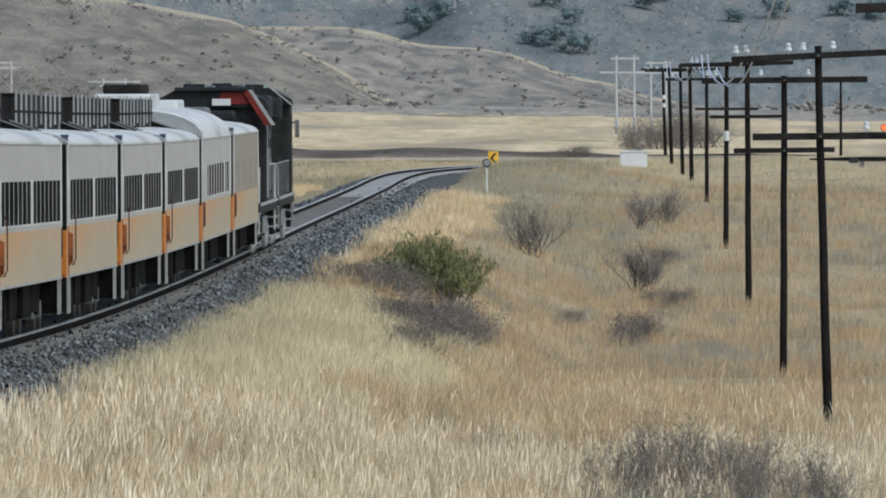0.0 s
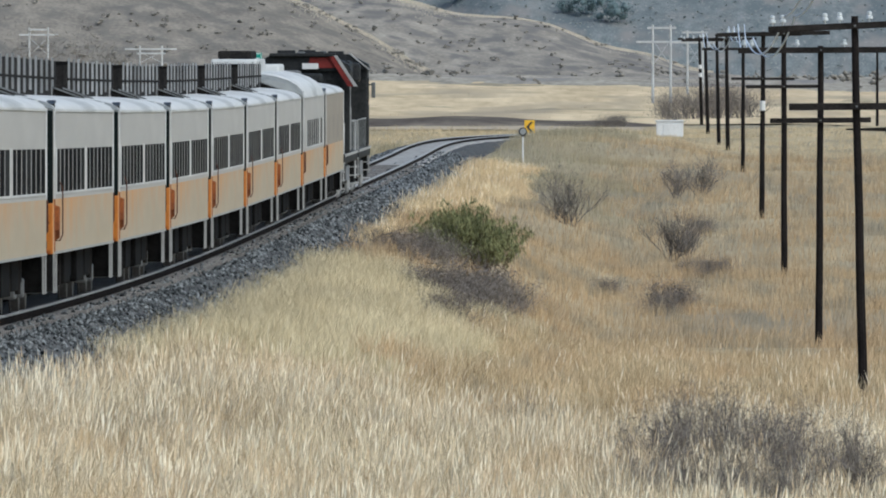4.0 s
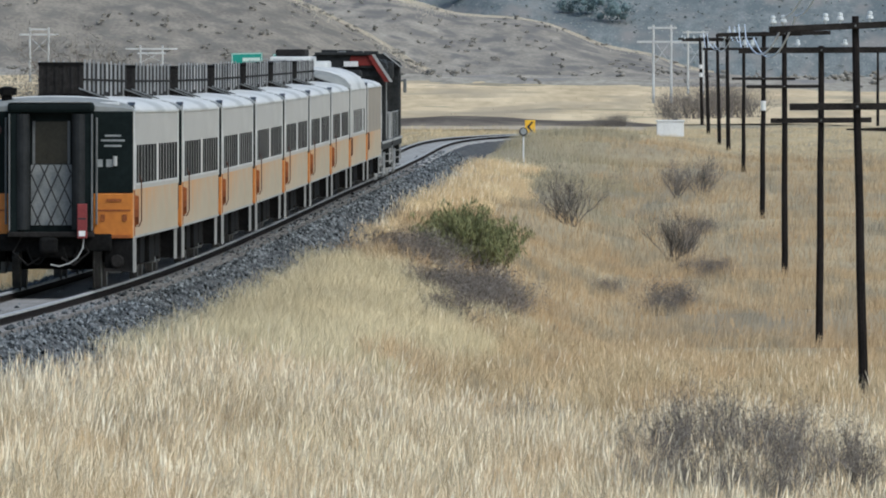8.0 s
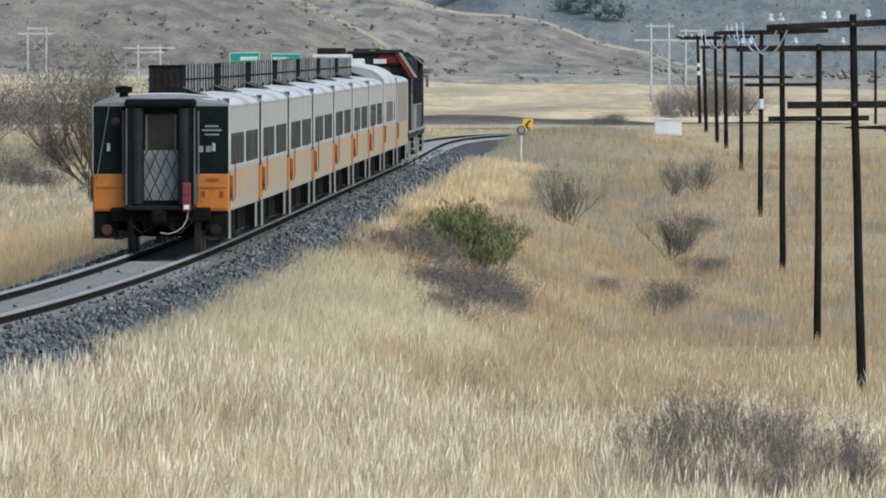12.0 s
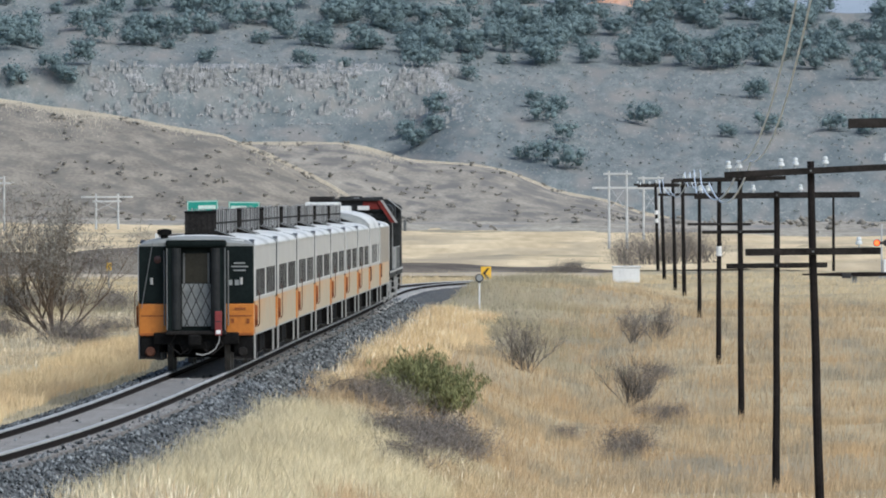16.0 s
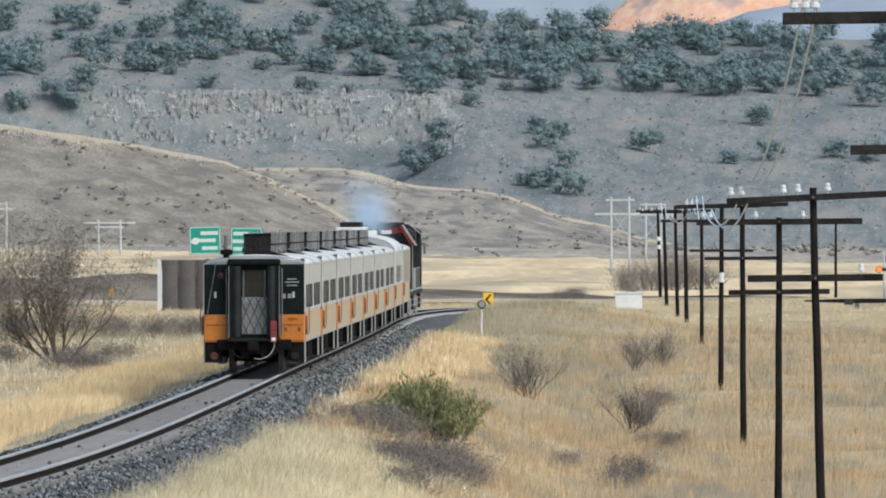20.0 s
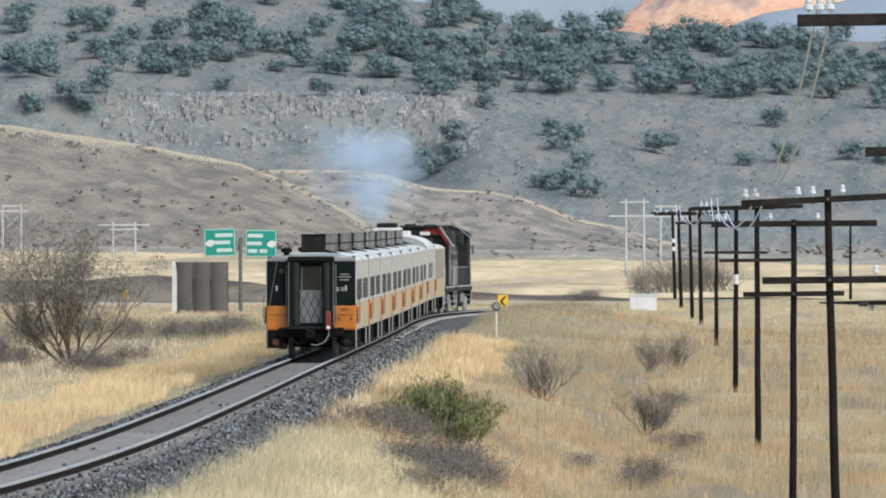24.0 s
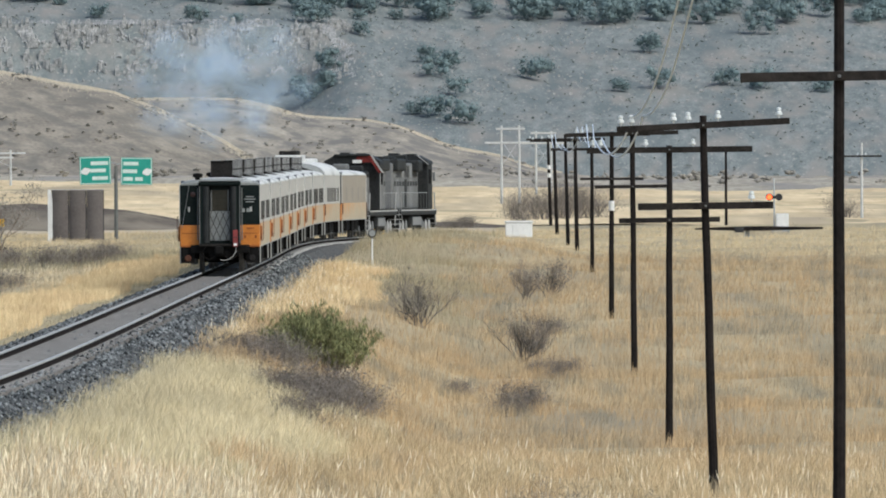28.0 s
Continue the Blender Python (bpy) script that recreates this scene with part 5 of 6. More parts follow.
def smoke_wisp(k):
    """One wisp; six cloud shapes of tiny specks serve them all."""
    if len(SMOKE_MESHES) < 6:
        rs = np.random.RandomState(300 + k)
        n = 9000
        c = np.clip(rs.normal(0, 0.36, (n, 3)) + 0.22 * np.sin(7 * rs.normal(0, 0.36, (n, 3))), -1.1, 1.1)
        d = rs.normal(0, 1, (n, 3))
        d /= np.linalg.norm(d, axis=1)[:, None]
        e = np.cross(d, rs.normal(0, 1, (n, 3)))
        e /= np.linalg.norm(e, axis=1)[:, None]
        g = np.cross(d, e)
        r = rs.uniform(0.010, 0.018, (n, 1))
        v = np.stack([c + r * e, c - r * 0.5 * e + r * 0.87 * g, c - r * 0.5 * e - r * 0.87 * g], 1).reshape(-1, 3)
        ob = mesh_of("smoke_wisp", v.tolist(), (np.arange(n)[:, None] * 3 + np.arange(3)[None]).tolist(), M_SMOKE)
        SMOKE_MESHES.append(ob.data)
    else:
        ob = new("smoke_wisp", SMOKE_MESHES[k % 6])
    return tagged(ob, "thin bluish wisp of diesel exhaust drifting", "smoke", "exhaust wisps", "stuff")


# ---- plants ----
def twig_mesh(seed, stems, height, spread, levels, thick, forks=3, curl=0.25, low=0.0, base=0.1):
    """A branching shrub of tapered three-sided twigs; returns its points and faces and the twig tips."""
    rs = random.Random(seed)
    verts, faces, tips = [], [], []

    def limb(a, d, length, r, level):
        bends = 3 if level else 2
        p, ring = a, None
        for k in range(bends + 1):
            rr = r * (1 - 0.55 * k / bends)
            u = d.orthogonal().normalized()
            w = d.cross(u)
            base = len(verts)
            for i in range(3):
                an = 2.0944 * i
                verts.append(p + rr * (math.cos(an) * u + math.sin(an) * w))
            if ring is not None:
                for i in range(3):
                    j = (i + 1) % 3
                    faces.append((ring + i, ring + j, base + j, base + i))
            ring = base
            if k < bends:
                d = (d + Vector((rs.uniform(-1, 1), rs.uniform(-1, 1), rs.uniform(-0.5, 0.9))) * curl).normalized()
                p = p + d * (length / bends)
                if level > 0 and k >= 1 - (level > 1):
                    for _ in range(rs.randint(1, forks - 1)):
                        e = (d + Vector((rs.uniform(-1, 1), rs.uniform(-1, 1), rs.uniform(-0.25, 0.9))) * 0.75).normalized()
                        limb(p, e, length * rs.uniform(0.45, 0.72), rr * 0.62, level - 1)
        tips.append(p)

    for _ in range(stems):
        a = rs.uniform(0, 2 * math.pi)
        tilt = rs.uniform(0.1, 1.0) * spread
        d = Vector((math.cos(a) * math.sin(tilt), math.sin(a) * math.sin(tilt), math.cos(tilt) + low)).normalized()
        limb(Vector((rs.uniform(-base, base), rs.uniform(-base, base), -0.05)), d, height * rs.uniform(0.5, 0.75), thick, levels)
    return verts, faces, tips


def leaf_mesh(name, tips, seed, per, size, scatter, material, parent, long=1.0, up=0.6):
    rs = np.random.RandomState(seed)
    c = np.repeat(np.array([tuple(t) for t in tips]), per, 0)
    c = c + rs.normal(0, scatter, c.shape)
    n = len(c)
    d = rs.normal(0, 1, (n, 3)) * [1, 1, 0.8] + [0, 0, up]
    d /= np.linalg.norm(d, axis=1)[:, None]
    e = np.cross(d, rs.normal(0, 1, (n, 3)))
    e /= np.linalg.norm(e, axis=1)[:, None]
    s = size * rs.uniform(0.6, 1.3, (n, 1))
    v = np.stack([c - d * s * long, c + e * s * 0.5, c + d * s * long, c - e * s * 0.5], 1).reshape(-1, 3)
    q = np.arange(n)[:, None] * 4 + np.arange(4)[None]
    return mesh_of(name, v.tolist(), q.tolist(), material, parent)


def planted(ob, x, y, turn=0.0, size=1.0, sink=0.05):
    z = float(ground_z(x, y)) - sink
    return Matrix.Translation((x, y, z)) @ Matrix.Rotation(radians(turn), 4, "Z") @ Matrix.Diagonal((size, size, size, 1))


def shrub(name, label, seed, stems, height, spread, levels, thick, material, leaves=None, limbs=5, **kw):
    """A shrub of several main branches, each with its twigs and, where it has them, its leaves."""
    t = tagged(empty(name), label, "shrub", "shrubs of the field")
    for k in range(limbs):
        v, f, tips = twig_mesh(seed + 100 * k, max(1, stems // limbs), height, spread, levels, thick, **kw)
        branch = mesh_of("branch", v, f, material, t)
        if leaves:
            per, size, scatter, mat, long, up = leaves
            leaf_mesh("foliage", tips, seed + k, per, size, scatter, mat, branch, long, up)
    return t


green = shrub("green_bush", "dense olive-green broom bush in dry grass", 3, 95, 1.8, 0.80, 2, 0.016, M_BROWNTWIG, (13, 0.031, 0.065, M_LEAF, 2.8, 2.2), curl=0.16, base=0.66)
green.matrix_basis = planted(green, 0.60, 412, 20, 0.88, 0.36)

dead = shrub("bare_shrub", "leafless grey-brown shrub with forked twigs", 11, 13, 1.5, 0.92, 3, 0.020, M_TWIG, (1, 0.013, 0.08, M_TWIGLET, 6.0, 0.9), curl=0.32, forks=3, base=0.18, limbs=13)
dead.matrix_basis = planted(dead, 4.50, 536, 0, 1.12)
for x, y, turn, size in ((9.75, 628, 80, 0.78), (10.75, 630, 200, 0.85), (7.85, 516, 140, 0.92), (8.45, 520, 300, 0.66)):
    copy_thing(dead, planted(dead, x, y, turn, size))
grey = shrub("grey_brush", "low grey leafless brush tangled in dry grass", 21, 45, 0.85, 1.35, 2, 0.011, M_BRANCH, (4, 0.011, 0.10, M_TWIG, 5.0, 0.5), curl=0.45, base=0.55)
grey.matrix_basis = planted(grey, -0.15, 352, 0, 1.0)
for x, y, turn, size in ((0.45, 360, 50, 1.28), (1.1, 368, 110, 1.28), (1.65, 376, 10, 0.85), (-0.55, 358, 75, 0.75), (0.1, 336, 155, 0.9), (-0.75, 402, 170, 0.95), (-0.1, 398, 90, 1.0), (-1.5, 408, 20, 0.75), (6.55, 428, 30, 1.0), (6.15, 424, 130, 0.7), (4.9, 458, 250, 0.66), (8.9, 486, 100, 0.8), (8.2, 500, 230, 0.7), (9.6, 560, 10, 0.8),
                         (-11.6, 560, 0, 1.17), (-13, 590, 120, 1.27), (-16.4, 620, 60, 1.36), (-12.2, 630, 220, 1.27), (-18.5, 650, 10, 1.56), (-10.4, 760, 150, 1.44), (-12.6, 775, 240, 1.44), (-9.6, 800, 80, 1.30), (-14.8, 765, 310, 1.44), (-17.4, 790, 45, 1.44), (-19.6, 770, 190, 1.58),
                         (11.3, 1056, 10, 0.95), (12.3, 1058, 120, 1.1), (0.7, 350, 160, 1.0), (1.2, 392, 280, 0.7)):
    copy_thing(grey, planted(grey, x, y, turn, size))

thicket = shrub("thorn_thicket", "broad leafless grey-brown thicket in tall grass", 61, 18, 1.0, 1.2, 3, 0.017, M_BRANCH, (1, 0.008, 0.08, M_TWIGLET, 6.0, 0.8), curl=0.42, forks=3, base=0.45, limbs=18)
thicket.matrix_basis = planted(thicket, 3.15, 212, 0, 0.92)
for x, y, turn, size in ((3.75, 220, 70, 1.12), (4.35, 214, 140, 1.10), (4.95, 208, 210, 1.02), (2.75, 201, 300, 0.72), (5.45, 203, 30, 0.95), (3.55, 200, 250, 0.85), (4.25, 196, 10, 0.9), (1.55, 247, 110, 0.62), (1.15, 243, 190, 0.5)):
    copy_thing(thicket, planted(thicket, x, y, turn, size))

tree = tagged(empty("bare_tree"), "leafless grey thorn tree with a wide twiggy crown", "tree", "bare trees")
v, f, tips = twig_mesh(7, 9, 4.9, 0.9, 4, 0.065, forks=3, curl=0.22)
mesh_of("trunk", v, f, M_BROWNTWIG, tree)
leaf_mesh("sparse_foliage", tips, 5, 4, 0.022, 0.20, M_THORN, tree, 6.0)
tree.matrix_basis = planted(tree, -14.4, 622, 30, 1.14)
copy_thing(tree, planted(tree, -21.8, 640, 150, 1.0))
fuzzy = shrub("field_scrub", "dense fuzzy grey-brown scrub in the far field", 71, 24, 2.0, 0.9, 2, 0.03, M_TWIG, (9, 0.016, 0.34, M_TWIGLET, 6.0, 0.6), curl=0.3, base=0.7)
fuzzy.matrix_basis = planted(fuzzy, 18.4, 1120, 60, 1.05)
for x, y, turn, size in ((19.6, 1130, 200, 1.25), (20.8, 1140, 300, 1.15), (17.2, 1150, 20, 0.9), (22.0, 1150, 130, 1.1), (16.6, 1090, 80, 0.55), (23.6, 1160, 40, 0.9), (41.5, 1130, 70, 0.8)):
    copy_thing(fuzzy, planted(fuzzy, x, y, turn, size))


# ---- grass ----
def grass(name, x0, x1, y0, y1, per_m2, h0, h1, width, label, seed, material=None, lean=0.30, even=False, heads=0.0):
    """Blades over a strip of the field; x0 and x1 are functions of y."""
    rs = np.random.RandomState(seed)
    ya = np.linspace(y0, y1, 60)
    wmax = max(float(np.max(x1(ya) - x0(ya))), 0.1)
    n = int(wmax * (y1 - y0) * per_m2)
    y = rs.uniform(y0, y1, n)
    lo, hi = x0(y), x1(y)
    x = lo + rs.uniform(0, wmax, n)
    thick = 0.55 + 0.40 * ripple(x, y / 9, 0.8, seed) + 0.25 * ripple(x, y / 9, 2.6, seed + 1)
    if even:
        thick = thick * 0.12 + 0.6
    ok = (x < hi) & (rs.uniform(0, 1, n) < np.clip(0.35 + thick, 0.12, 1))
    x, y, thick = x[ok], y[ok], thick[ok]
    n = len(x)
    z = ground_z(x, y) - 0.03
    tall = rs.uniform(h0, h1, n) * np.clip(0.78 + (0.05 if even else 0.25) * ripple(x, y / 9, 2.0, seed + 2) + 0.16 * ripple(x, y / 6, 0.5, seed + 3), 0.3, 1.3)
    a = rs.uniform(0, 2 * math.pi, n)
    ux, uy = np.cos(a), np.sin(a)
    b = rs.normal(0, lean, (n, 2)) + [0.10, 0.0]
    w = width * rs.uniform(0.6, 1.3, n)
    P = np.stack([x, y, z], 1)
    side = np.stack([ux, uy, 0 * ux], 1) * (w / 2)[:, None]
    mid = P + np.stack([b[:, 0] * tall * 0.30, b[:, 1] * tall * 0.30, tall * 0.55], 1)
    tip = P + np.stack([b[:, 0] * tall, b[:, 1] * tall, tall * (1 - 0.25 * np.hypot(b[:, 0], b[:, 1]))], 1)
    V = np.stack([P - side, P + side, mid + side * 0.75, mid - side * 0.75, tip], 1).reshape(-1, 3)
    me = bpy.data.meshes.new(name)
    me.vertices.add(n * 5)
    me.vertices.foreach_set("co", V.astype(np.float32).ravel())
    i = np.arange(n)[:, None] * 5
    loops = np.concatenate([i, i + 1, i + 2, i + 3, i + 3, i + 2, i + 4], 1).ravel()
    me.loops.add(n * 7)
    me.loops.foreach_set("vertex_index", loops.astype(np.int32))
    me.polygons.add(n * 2)
    me.polygons.foreach_set("loop_start", np.stack([np.arange(n) * 7, np.arange(n) * 7 + 4], 1).ravel().astype(np.int32))
    me.update(calc_edges=True)
    me.materials.append(material or M_GRASS)
    ob = tagged(new(name, me), label, "grass", kind="stuff")
    if heads:
        pick = rs.uniform(0, 1, n) < heads * np.clip(0.85 + 1.6 * ripple(x, y / 9, 0.45, seed + 4), 0.1, 2.4)
        t, hgt = tip[pick], tall[pick]
        m = len(t)
        d = np.stack([b[pick, 0] * 0.5, b[pick, 1] * 0.5, np.ones(m)], 1)
        s = side[pick] / np.linalg.norm(side[pick], axis=1)[:, None]
        L = (0.14 + 0.16 * rs.uniform(0, 1, m))[:, None]
        W = width * 0.85
        V = np.stack([t - d * L * 0.5, t + s * W, t + d * L * 0.6, t - s * W], 1).reshape(-1, 3)
        q = np.arange(m)[:, None] * 4 + np.arange(4)[None]
        hd = mesh_of("seed_fluff", V.tolist(), q.tolist(), M_SEED)
        tagged(hd, "pale feathery seed heads above the grass", "grass", kind="stuff")
    return ob


track_x = lambda y: np.interp(y, LINE_Y, LINE_X)
view_r = lambda y: 0.043 * y + 2.0
view_l = lambda y: -0.037 * y - 3.0
grass("grass_foreground", lambda y: track_x(y) + 2.15, view_r, 150, 246, 66, 0.42, 0.86, 0.0095, "tall dry tan grass with bent blades", 101, lean=0.40, heads=0.24)
verge_x = lambda y: track_x(y) + 2.15 + np.clip(np.minimum((y - 400) / 30, (705 - y) / 30), 0, 1) * (0.9 + 0.35 * np.sin(y / 13.0) + 0.3 * np.sin(y / 5.1) + 2.6 * np.clip((y - 470) / 80, 0, 1))
grass("grass_verge", lambda y: track_x(y) + 2.15, verge_x, 400, 705, 42, 0.35, 0.75, 0.012, "bright golden grass along the foot of the ballast", 111, M_GOLD, lean=0.4, heads=0.05)
tan_x = lambda y: track_x(y) + 2.15 + np.clip((382 - y) / 16, 0, 1) * np.clip((y - 240) / 14, 0, 1) * (4.8 + 0.9 * np.sin(y / 9.0) + 0.6 * np.sin(y / 3.7))
grass("grass_tan", lambda y: track_x(y) + 2.0, tan_x, 240, 382, 60, 0.48, 0.84, 0.011, "smooth olive-tan grass beside the ballast", 113, M_TAN, even=True)
grass("grass_near", lambda y: np.maximum(tan_x(y), verge_x(y)), view_r, 246, 345, 52, 0.35, 0.72, 0.010, "dry tan grass in uneven tufts", 102, M_GRASS_NEAR, lean=0.42, heads=0.025)
grass("grass_middle", lambda y: np.maximum(tan_x(y), verge_x(y)), view_r, 345, 520, 26, 0.35, 0.75, 0.012, "dry tan grass across the hollow", 103, M_GRASS_MID)
weed_x = lambda y: 0.0125 * y + 1.1 * np.sin(y / 11.0) + 0.7 * np.sin(y / 4.3)
grass("grass_weeds", lambda y: np.where(y < 705, verge_x(y), track_x(y) + 2.8), weed_x, 570, 800, 13, 0.3, 0.7, 0.015, "dull olive weeds and grass beside the ballast", 110, M_WEED)
grass("grass_rise", lambda y: np.where(y < 570, verge_x(y), weed_x(y) - 0.8), view_r, 520, 760, 12, 0.35, 0.75, 0.016, "dry golden grass on the far rise", 104, M_GRASS_MID)
grass("grass_far", lambda y: np.where(y < 795, weed_x(y), track_x(np.minimum(y, 800)) + 5) + np.maximum(y - 820, 0) * 0.25, view_r, 760, 1040, 6, 0.2, 0.45, 0.024, "short golden grass of the far field", 105, M_GRASS_FAR)
bank_edge = lambda y: track_x(y) - 3.95 + 0.2 * np.sin(y / 17.0) + 0.15 * np.sin(y / 6.1)
bank_far = lambda y: track_x(y) - 7.3 + 0.5 * np.sin(y / 23.0) + 0.3 * np.sin(y / 7.7)
grass("grass_stubble", bank_edge, lambda y: track_x(y) - 3.3, 290, 730, 16, 0.12, 0.32, 0.014, "dull grey-brown stubble at the foot of the ballast", 114, M_WEED)
grass("grass_bank", bank_far, bank_edge, 290, 740, 34, 0.45, 0.75, 0.013, "smooth golden grass band along the railway", 106, M_GOLD, lean=0.34, even=True)
grass("grass_leftfield", view_l, bank_far, 290, 745, 7, 0.25, 0.6, 0.018, "mottled dry grass round the thorn trees", 115, M_GRASS, lean=0.4)
grass("grass_brushland", view_l, lambda y: track_x(y) - 3.6, 745, 862, 8, 0.35, 0.8, 0.024, "dull olive-brown brush beyond the bank", 112, M_WEED)
grass("grass_beyond", view_l, lambda y: track_x(y) - 3.4, 862, 1040, 6, 0.25, 0.55, 0.026, "golden grass of the left meadow", 107, M_GRASS_FAR, even=True)
tagged(grid_mesh("meadow", np.linspace(-95, 100, 66), np.linspace(1093, 1720, 90), lambda x, y: ground_z(x, y) + 0.10 + 0.10 * ripple(x, y, 9.0, 41), M_MEADOW), "smooth pale golden meadow below the hills", "meadow", kind="structure")
grass("grass_meadow", lambda y: -0.04 * y - 10, lambda y: 0.046 * y, 1095, 1600, 0.2, 0.12, 0.3, 0.06, "pale golden meadow below the hills", 108, M_MEADOW, even=True)


# ---- scrub and oaks on the hills, rocks on the cliff ----
def _ball():
    bm = bmesh.new()
    bmesh.ops.create_icosphere(bm, subdivisions=2, radius=1.0)
    v = np.array([tuple(q.co) for q in bm.verts])
    f = np.array([[q.index for q in t.verts] for t in bm.faces])
    bm.free()
    return v, f


BALL_V, BALL_F = _ball()


def oaks(name, places, label, material, leaf=0.75, per=150, seed=1, lumps=5, core=0.62, flat=0.8, swell=0.45, lump=(0.26, 0.46), rough=0.2, shell=(0.55, 1.2), lift=0.20):
    """Low crowns: uneven lumps of foliage with loose leaf sprays round their outline."""
    rs = np.random.RandomState(seed)
    V, F, n = [], [], 0
    for x, y, z, r in places:
        blobs = np.clip(rs.normal(0, 1, (lumps, 3)), -1.3, 1.3) * [swell * r, swell * r, lift * r] + [0, 0, 0.64 * r]
        size = r * rs.uniform(*lump, lumps)
        for b, q in zip(blobs, size):
            v = BALL_V * (1 + rough * rs.normal(0, 1, (len(BALL_V), 1))) * q * core * [1, 1, flat] + b + [x, y, z]
            V.append(v)
            F += (BALL_F + n).tolist()
            n += len(v)
        c = np.repeat(blobs, per // lumps, 0)
        d = rs.normal(0, 1, c.shape)
        d /= np.linalg.norm(d, axis=1)[:, None]
        c = c + d * np.repeat(size, per // lumps)[:, None] * rs.uniform(*shell, (len(c), 1)) * [1, 1, flat]
        c[:, 2] = np.maximum(c[:, 2], 0.08 * r)
        e = np.cross(d, rs.normal(0, 1, c.shape))
        e /= np.linalg.norm(e, axis=1)[:, None]
        g = np.cross(d, e)
        s = leaf * (0.05 * r + 0.10) * rs.uniform(0.6, 1.4, (len(c), 1))
        c = c + [x, y, z]
        V.append(np.stack([c + e * s, c + g * s * 0.7, c - e * s * 0.9, c - g * s], 1).reshape(-1, 3))
        F += (n + np.arange(len(c))[:, None] * 4 + np.arange(4)[None]).tolist()
        n += 4 * len(c)
    V = np.concatenate(V)
    return tagged(mesh_of(name, V.tolist(), F, material, smooth=True), label, "trees", kind="stuff")


OAKS = [(39, 4074, 4.0), (45, 4049, 3.6), (37, 4017, 4.0), (45, 4005, 4.5), (33, 4021, 3.0), (-26, 4131, 3.6), (-53, 4144, 3.0), (2, 4176, 3.5), (19, 4136, 3.0), (-15, 4136, 2.2), (-90, 4234, 4.2), (-81, 4219, 4.0), (-88, 4245, 3.5), (-61, 4236, 4.0), (-57, 4256, 4.0), (-51, 4248, 3.5), (-34, 4215, 4.0), (-27, 4240, 4.5), (-18, 4234, 4.0), (-102, 4158, 4.0), (-111, 4169, 4.5), (-88, 4125, 4.5), (-95, 4122, 4.5), (-106, 4120, 4.5), (-91, 4120, 4.0), (98, 4126, 3.6), (89, 4060, 3.2), (100, 4066, 4.0), (109, 4211, 3.8), (130, 4166, 4.0), (127, 4067, 4.5), (118, 4073, 4.0), (1, 4082, 3.2), (9, 4067, 3.0), (4, 4062, 3.5), (37, 4100, 3.5), (43, 4093, 3.2)]
rs = np.random.RandomState(77)
wood = []
for _ in range(2100):
    t = rs.uniform(0.25, 1.0)
    y = 3920 + 380 * t
    x = rs.uniform(-150, 190)
    z = float(mountain_z(np.array(x), np.array(y)))
    cover = 0.55 * float(ripple(np.array(x), np.array(y / 2), 17.0, 91)) + (0.85 if z > (40 if x > 0 else 46) else -0.3) * (1.0 if x > -25 else 0.35)
    if rs.uniform(0, 1) < cover * 0.62:
        wood.append((x, y, z - 0.4, rs.uniform(3.0, 7.5)))
for x, y, r in OAKS:
    wood.append((x, y, float(mountain_z(np.array(x), np.array(y))) - 0.5, 1.5 * r * rs.uniform(0.8, 1.2)))
oaks("oak_woods", wood, "scattered oaks on the mountainside, blue-green haze in their colour", M_OAK, leaf=0.55, per=1300, seed=4, lumps=18, core=0.34, swell=0.36, lump=(0.24, 0.44), flat=0.85, rough=0.2, shell=(0.15, 1.45), lift=0.22)
scrub = []
for zf, y0, y1, xa, xb, n in ((hill_front_z, 2010, 2098, -75, 0, 520), (hill_middle_z, 2355, 2448, -30, 42, 400)):
    for _ in range(n):
        x, y = rs.uniform(xa, xb), rs.uniform(y0, y1)
        if rs.uniform(0, 1) < 0.4 + 0.5 * float(ripple(np.array(x), np.array(y), 9.0, 12)):
            z = float(zf(np.array(x), np.array(y)))
            if z > 0.6:
                scrub.append((x, y, z - 0.1, rs.uniform(0.25, 0.85) * (1.5 if rs.uniform(0, 1) < 0.07 else 1)))
oaks("hill_scrub", scrub, "low grey-brown scrub dotted over the hills", M_SCRUB, leaf=0.9, per=40, seed=6, lumps=3, core=0.7, flat=0.6)
# the scrubby foot of the hills, its edge coming nearer towards the east
gx, gv = np.meshgrid(np.linspace(-95, 110, 90), np.linspace(0, 1, 30))
edge = 1665 - 115 * smoothstep(-30, 45, gx) + 14 * ripple(gx, 0 * gx, 9.0, 51)
gy = edge + (2000 - edge) * gv
gz = ground_z(gx, gy) - 0.1 + 0.5 * smoothstep(0, 0.12, gv) + 0.25 * ripple(gx, gy, 11.0, 52) * gv
i = (np.arange(29)[:, None] * 90 + np.arange(89)[None]).reshape(-1, 1)
tagged(mesh_of("foothill", np.stack([gx, gy, gz], -1).reshape(-1, 3).tolist(), np.concatenate([i, i + 1, i + 91, i + 90], 1).tolist(), M_APRON, smooth=True), "grey scrubby foot of the hills", "foothill", kind="structure")
brush = []
for _ in range(130):
    x, y = rs.uniform(-90, 100), rs.uniform(1560, 1990)
    if y > 1665 - 115 * float(smoothstep(-30, 45, np.array(x))) + 10:
        brush.append((x, y, float(ground_z(x, y)) + 0.2, rs.uniform(0.5, 1.4)))
oaks("foothill_scrub", brush, "low grey scrub over the foot of the hills", M_SCRUB, leaf=0.9, per=36, seed=16, lumps=3, core=0.7, flat=0.6)
far_scrub = []
